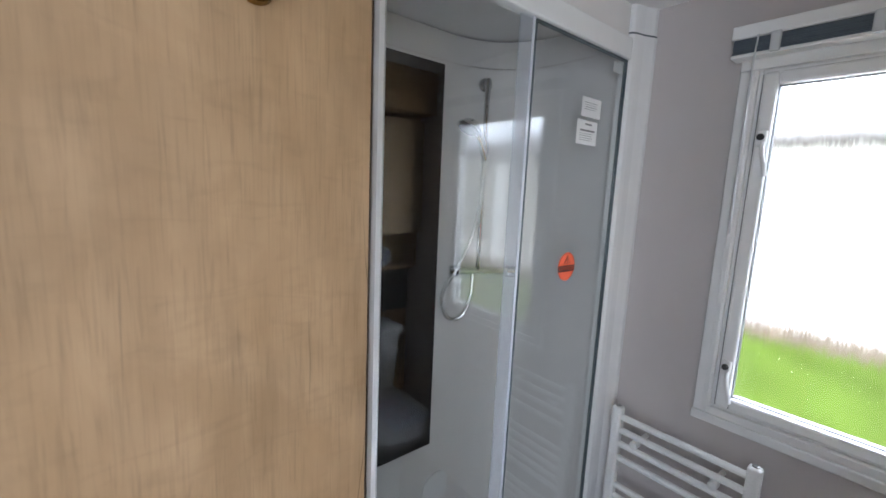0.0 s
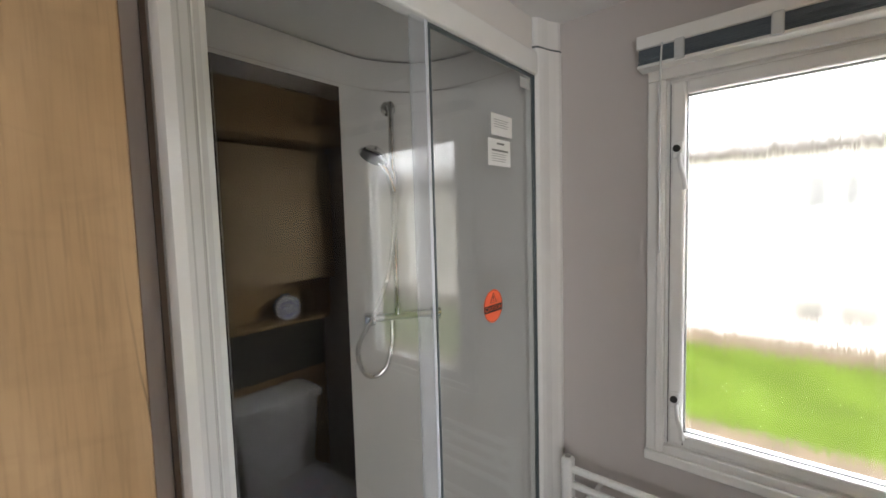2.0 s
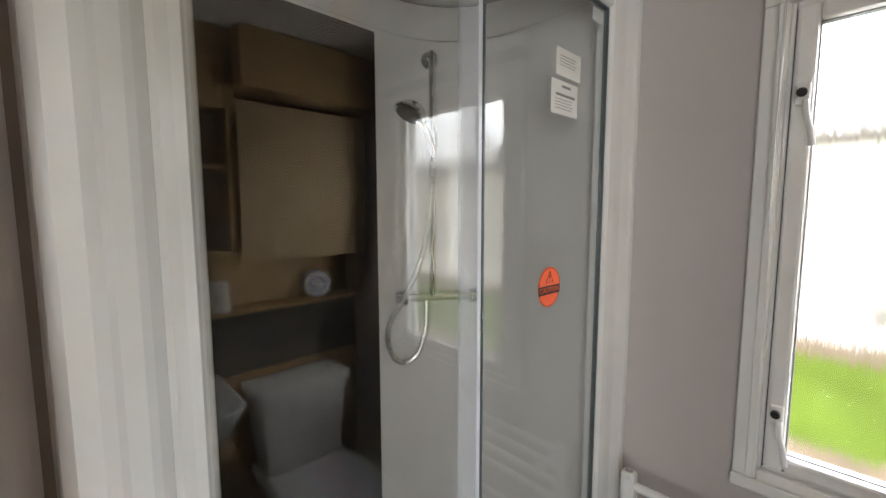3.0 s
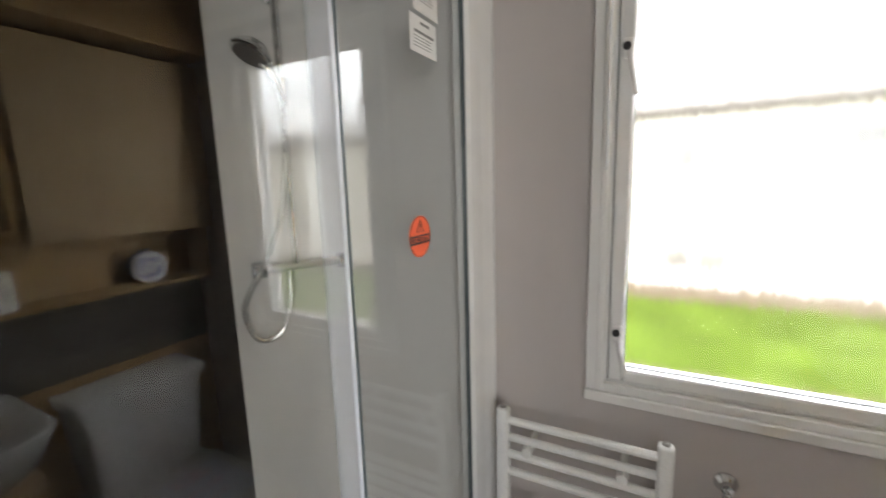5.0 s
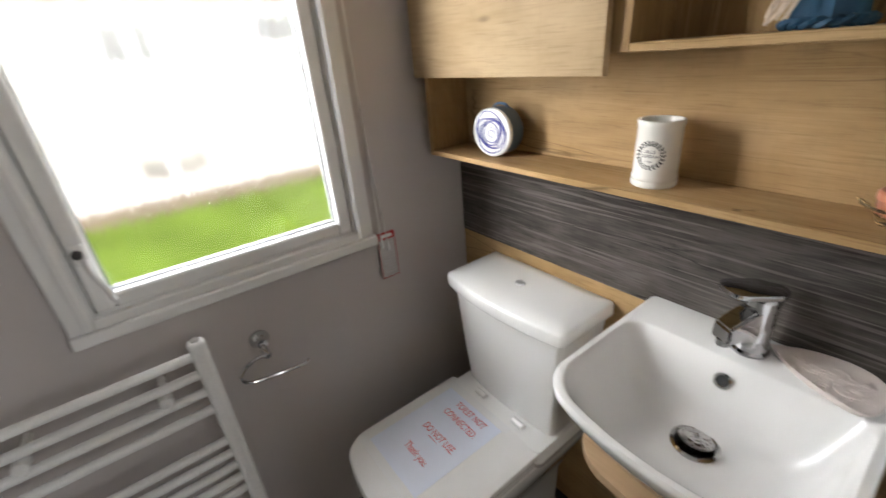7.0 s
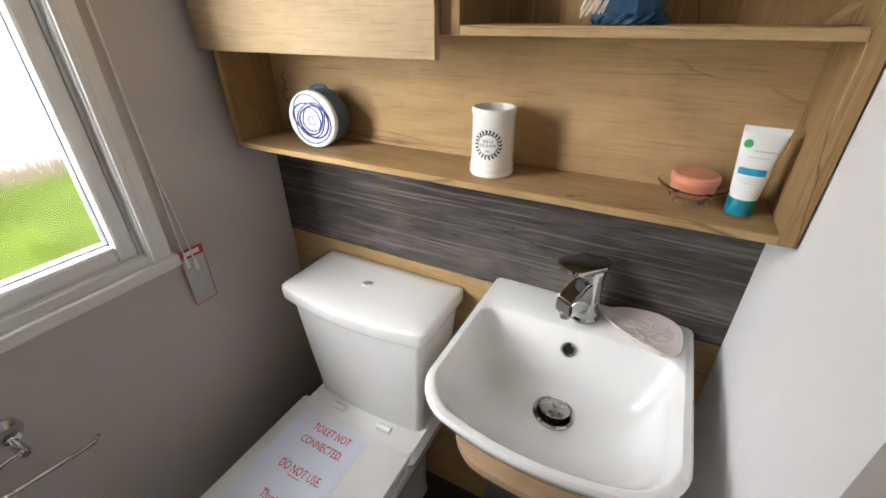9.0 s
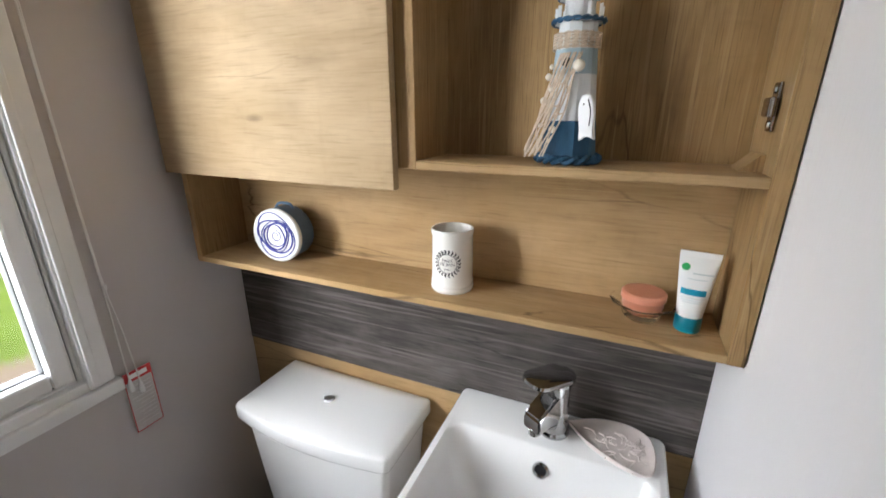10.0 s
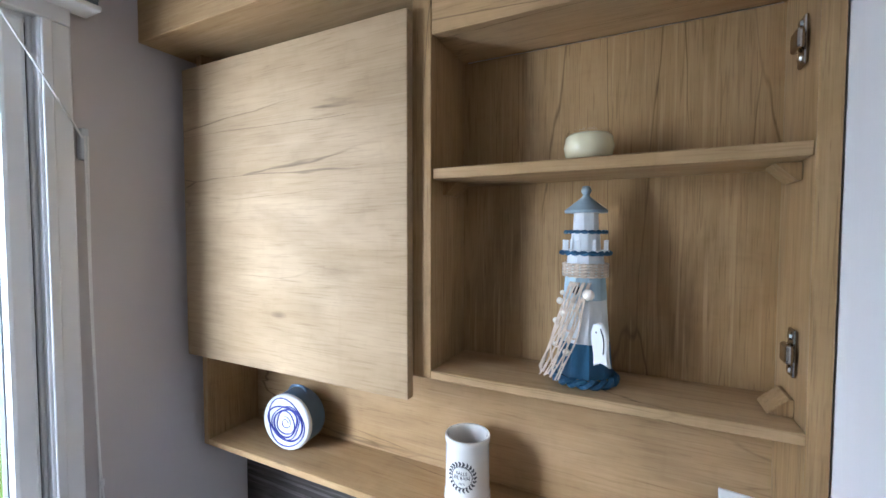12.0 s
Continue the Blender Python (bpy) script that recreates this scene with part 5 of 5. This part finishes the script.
def lighthouse():
    h = thing("lighthouse_ornament", (0.622, -0.520, 1.3535), "blue and white wooden lighthouse ornament draped with net", "ornament")
    h.matrix_world = pose(0.622, -0.520, 1.3535) @ Matrix.Diagonal((0.95, 0.95, 0.93, 1))
    white = paint("chalky_white_wood", (0.72, 0.74, 0.75), 0.7, vary=0.12, scale=30, bump=0.3, spread=(1, 1, 0.2))
    pale = paint("washed_pale_blue", (0.38, 0.50, 0.57), 0.7, vary=0.18, scale=30, bump=0.3, spread=(1, 1, 0.2))
    blue = paint("washed_sea_blue", (0.022, 0.09, 0.175), 0.6, vary=0.35, scale=40, bump=0.3, spread=(1, 1, 0.2))
    grey = paint("washed_blue_grey", (0.26, 0.33, 0.37), 0.65, vary=0.15, scale=30, bump=0.3)
    rope = paint("jute_rope", (0.60, 0.49, 0.38), 0.9, vary=0.2, scale=90, bump=0.6, fine=600)
    cream = paint("shell_cream", (0.74, 0.68, 0.58), 0.4, vary=0.06)

    def taper(z):
        return 0.040 - (0.040 - 0.026) * z / 0.185

    def ring(name, z0, z1, material, extra=0.0, label=""):
        return smooth(part(name, bm_lathe([(0, z0), (taper(z0) + extra, z0), (taper(z1) + extra, z1), (0, z1)], 10), material, h, label), 20)

    ring("lower_drum", 0.012, 0.062, blue, 0.001, "sea-blue planked foot")
    ring("shaft", 0.062, 0.125, white)
    ring("upper_shaft", 0.125, 0.158, pale, 0.0005, "washed pale blue band")
    ring("neck", 0.158, 0.194, white)

    def coil(name, r, z, thick, material, turns=3):
        b = bmesh.new()
        for k in range(2):
            pts = [((r + thick * 0.55 * math.cos(i * 0.9 + k * math.pi)) * math.cos(i * 2 * math.pi / 60), (r + thick * 0.55 * math.cos(i * 0.9 + k * math.pi)) * math.sin(i * 2 * math.pi / 60), z + thick * 0.55 * math.sin(i * 0.9 + k * math.pi)) for i in range(60)]
            bm_tube(pts, thick * 0.6, 5, True, bm=b)
        return part(name, b, material, h)

    coil("foot_rope", 0.043, 0.007, 0.007, blue)
    for i in range(5):
        coil("rope_turn", taper(0.162) + 0.003, 0.160 + i * 0.0042, 0.0022, rope)
    smooth(part("gallery", bm_lathe([(0, 0.192), (0.033, 0.192), (0.034, 0.196), (0.033, 0.198), (0, 0.198)], 30), white, h), 40)
    coil("gallery_rope", 0.034, 0.194, 0.0035, blue)
    for i in range(9):
        a = 2 * math.pi * i / 9
        part("baluster", bm_box(0.0305 * math.cos(a) - 0.0021, 0.0305 * math.cos(a) + 0.0021, 0.0305 * math.sin(a) - 0.0021, 0.0305 * math.sin(a) + 0.0021, 0.198, 0.213), white, h)
    smooth(part("lower_lantern", bm_lathe([(0, 0.198), (0.0215, 0.198), (0.020, 0.224), (0, 0.224)], 10), white, h), 20)
    smooth(part("deck", bm_lathe([(0, 0.223), (0.028, 0.223), (0.0285, 0.227), (0, 0.228)], 30), white, h), 40)
    coil("deck_rope", 0.0285, 0.225, 0.0028, blue)
    smooth(part("lantern", bm_lathe([(0, 0.228), (0.018, 0.228), (0.0172, 0.254), (0, 0.254)], 8), white, h), 20)
    smooth(part("roof", bm_lathe([(0, 0.253), (0.030, 0.2535), (0.0305, 0.257), (0.027, 0.260), (0.006, 0.277), (0.0045, 0.281), (0, 0.281)], 24), grey, h, "blue-grey conical roof"), 35)
    smooth(part("finial", bm_lathe([(0, 0.279), (0.005, 0.281), (0.0077, 0.287), (0.005, 0.293), (0, 0.2945)], 20), grey, h), 60)
    front = radians(95)

    def at(u, z, out=0.0):
        """A place on the front of the shaft: u degrees to the side, z up, out proud of it."""
        r, a = taper(z) + out, front - radians(u)
        return Vector((r * math.cos(a), r * math.sin(a), z))

    door = bm_lathe([(0, 0), (0.0065, 0), (0.0065, 0.003), (0, 0.003)], 14, Matrix.Translation(at(22, 0.140, -0.001)) @ Matrix.Rotation(radians(115), 4, "Z") @ Matrix.Rotation(math.pi / 2, 4, "Y"))
    part("window_hole", door, M_GASKET, h, "dark round-headed window")
    net = bmesh.new()
    rnd = random.Random(11)
    strands = []
    for i in range(13):
        u0, u1, hang = -16 + i * 4, 28 + i * 5.6 + rnd.uniform(-2, 2), 0.144 - rnd.uniform(0, 0.01)
        strands.append([at(u0 + (u1 - u0) * f ** 0.8 + 2.5 * math.sin(9 * f + i * 2.3), 0.152 - hang * f, 0.005 + 0.020 * f * f + 0.0015 * math.sin(7 * f + i)) for f in [k / 14 for k in range(15)]])
        bm_tube(strands[-1], 0.0015, 4, bm=net)
    for a_, c_ in zip(strands, strands[1:]):
        for k in range(2 + rnd.randint(0, 2), 14, 3):
            j = min(14, max(0, k + rnd.choice((-1, 0, 1))))
            bm_tube([a_[k], (a_[k] + c_[j]) / 2 + Vector((0, 0.001, -0.0015)), c_[j]], 0.0014, 4, bm=net)
    part("net", net, rope, h, "jute fishing net")
    for u, z, r in ((-10, 0.135, 0.0085), (60, 0.122, 0.005), (75, 0.09, 0.0048), (30, 0.05, 0.0055), (70, 0.055, 0.004), (45, 0.105, 0.004), (52, 0.135, 0.0035)):
        b = bmesh.new()
        bmesh.ops.create_icosphere(b, subdivisions=2, radius=r, matrix=Matrix.Translation(at(u, z, 0.008 if r < 0.008 else 0.007)) @ Matrix.Diagonal((1, 0.7, 1, 1)))
        smooth(part("shell", b, cream, h, "small cream shell"), 80)
    fish = bmesh.new()
    side = [(0.0, 0.048), (0.006, 0.046), (0.010, 0.036), (0.0105, 0.022), (0.007, 0.008), (0.0105, -0.004), (0.004, -0.001), (0.0, 0.003), (-0.004, -0.001), (-0.0105, -0.004), (-0.007, 0.008), (-0.0105, 0.022), (-0.010, 0.036), (-0.006, 0.046)]
    a = [fish.verts.new((x, 0.0, z)) for x, z in side]
    c = [fish.verts.new((x, 0.006, z)) for x, z in side]
    fish.faces.new(a), fish.faces.new(c[::-1])
    for i in range(len(side)):
        j = (i + 1) % len(side)
        fish.faces.new((a[i], a[j], c[j], c[i]))
    bmesh.ops.bevel(fish, geom=[e for e in fish.edges if abs(e.verts[0].co.y - e.verts[1].co.y) < 1e-6], offset=0.0015, segments=1, affect="EDGES")
    fm = Matrix.Translation((-0.031, 0.040, 0.041)) @ Matrix.Rotation(radians(-28), 4, "Z") @ Matrix.Rotation(radians(6), 4, "Y") @ Matrix.Scale(1.18, 4)
    fish.transform(fm)
    fo = part("fish", fish, paint("white_fish_wood", (0.80, 0.80, 0.80), 0.6, vary=0.05), h, "flat white wooden fish")
    mark = bm_tube(curve_points([(-0.004, 0.0064, 0.042), (-0.007, 0.0064, 0.028), (-0.005, 0.0064, 0.012)]), 0.0007, 5)
    bmesh.ops.create_icosphere(mark, subdivisions=1, radius=0.0011, matrix=Matrix.Translation((0.002, 0.0062, 0.037)))
    mark.transform(fm)
    part("fish_mark", mark, M_GASKET, fo)


radiator()
towel_ring()
toilet()
basin()
tin()
mug()
jar()
cream_tube()
candle()
lighthouse()
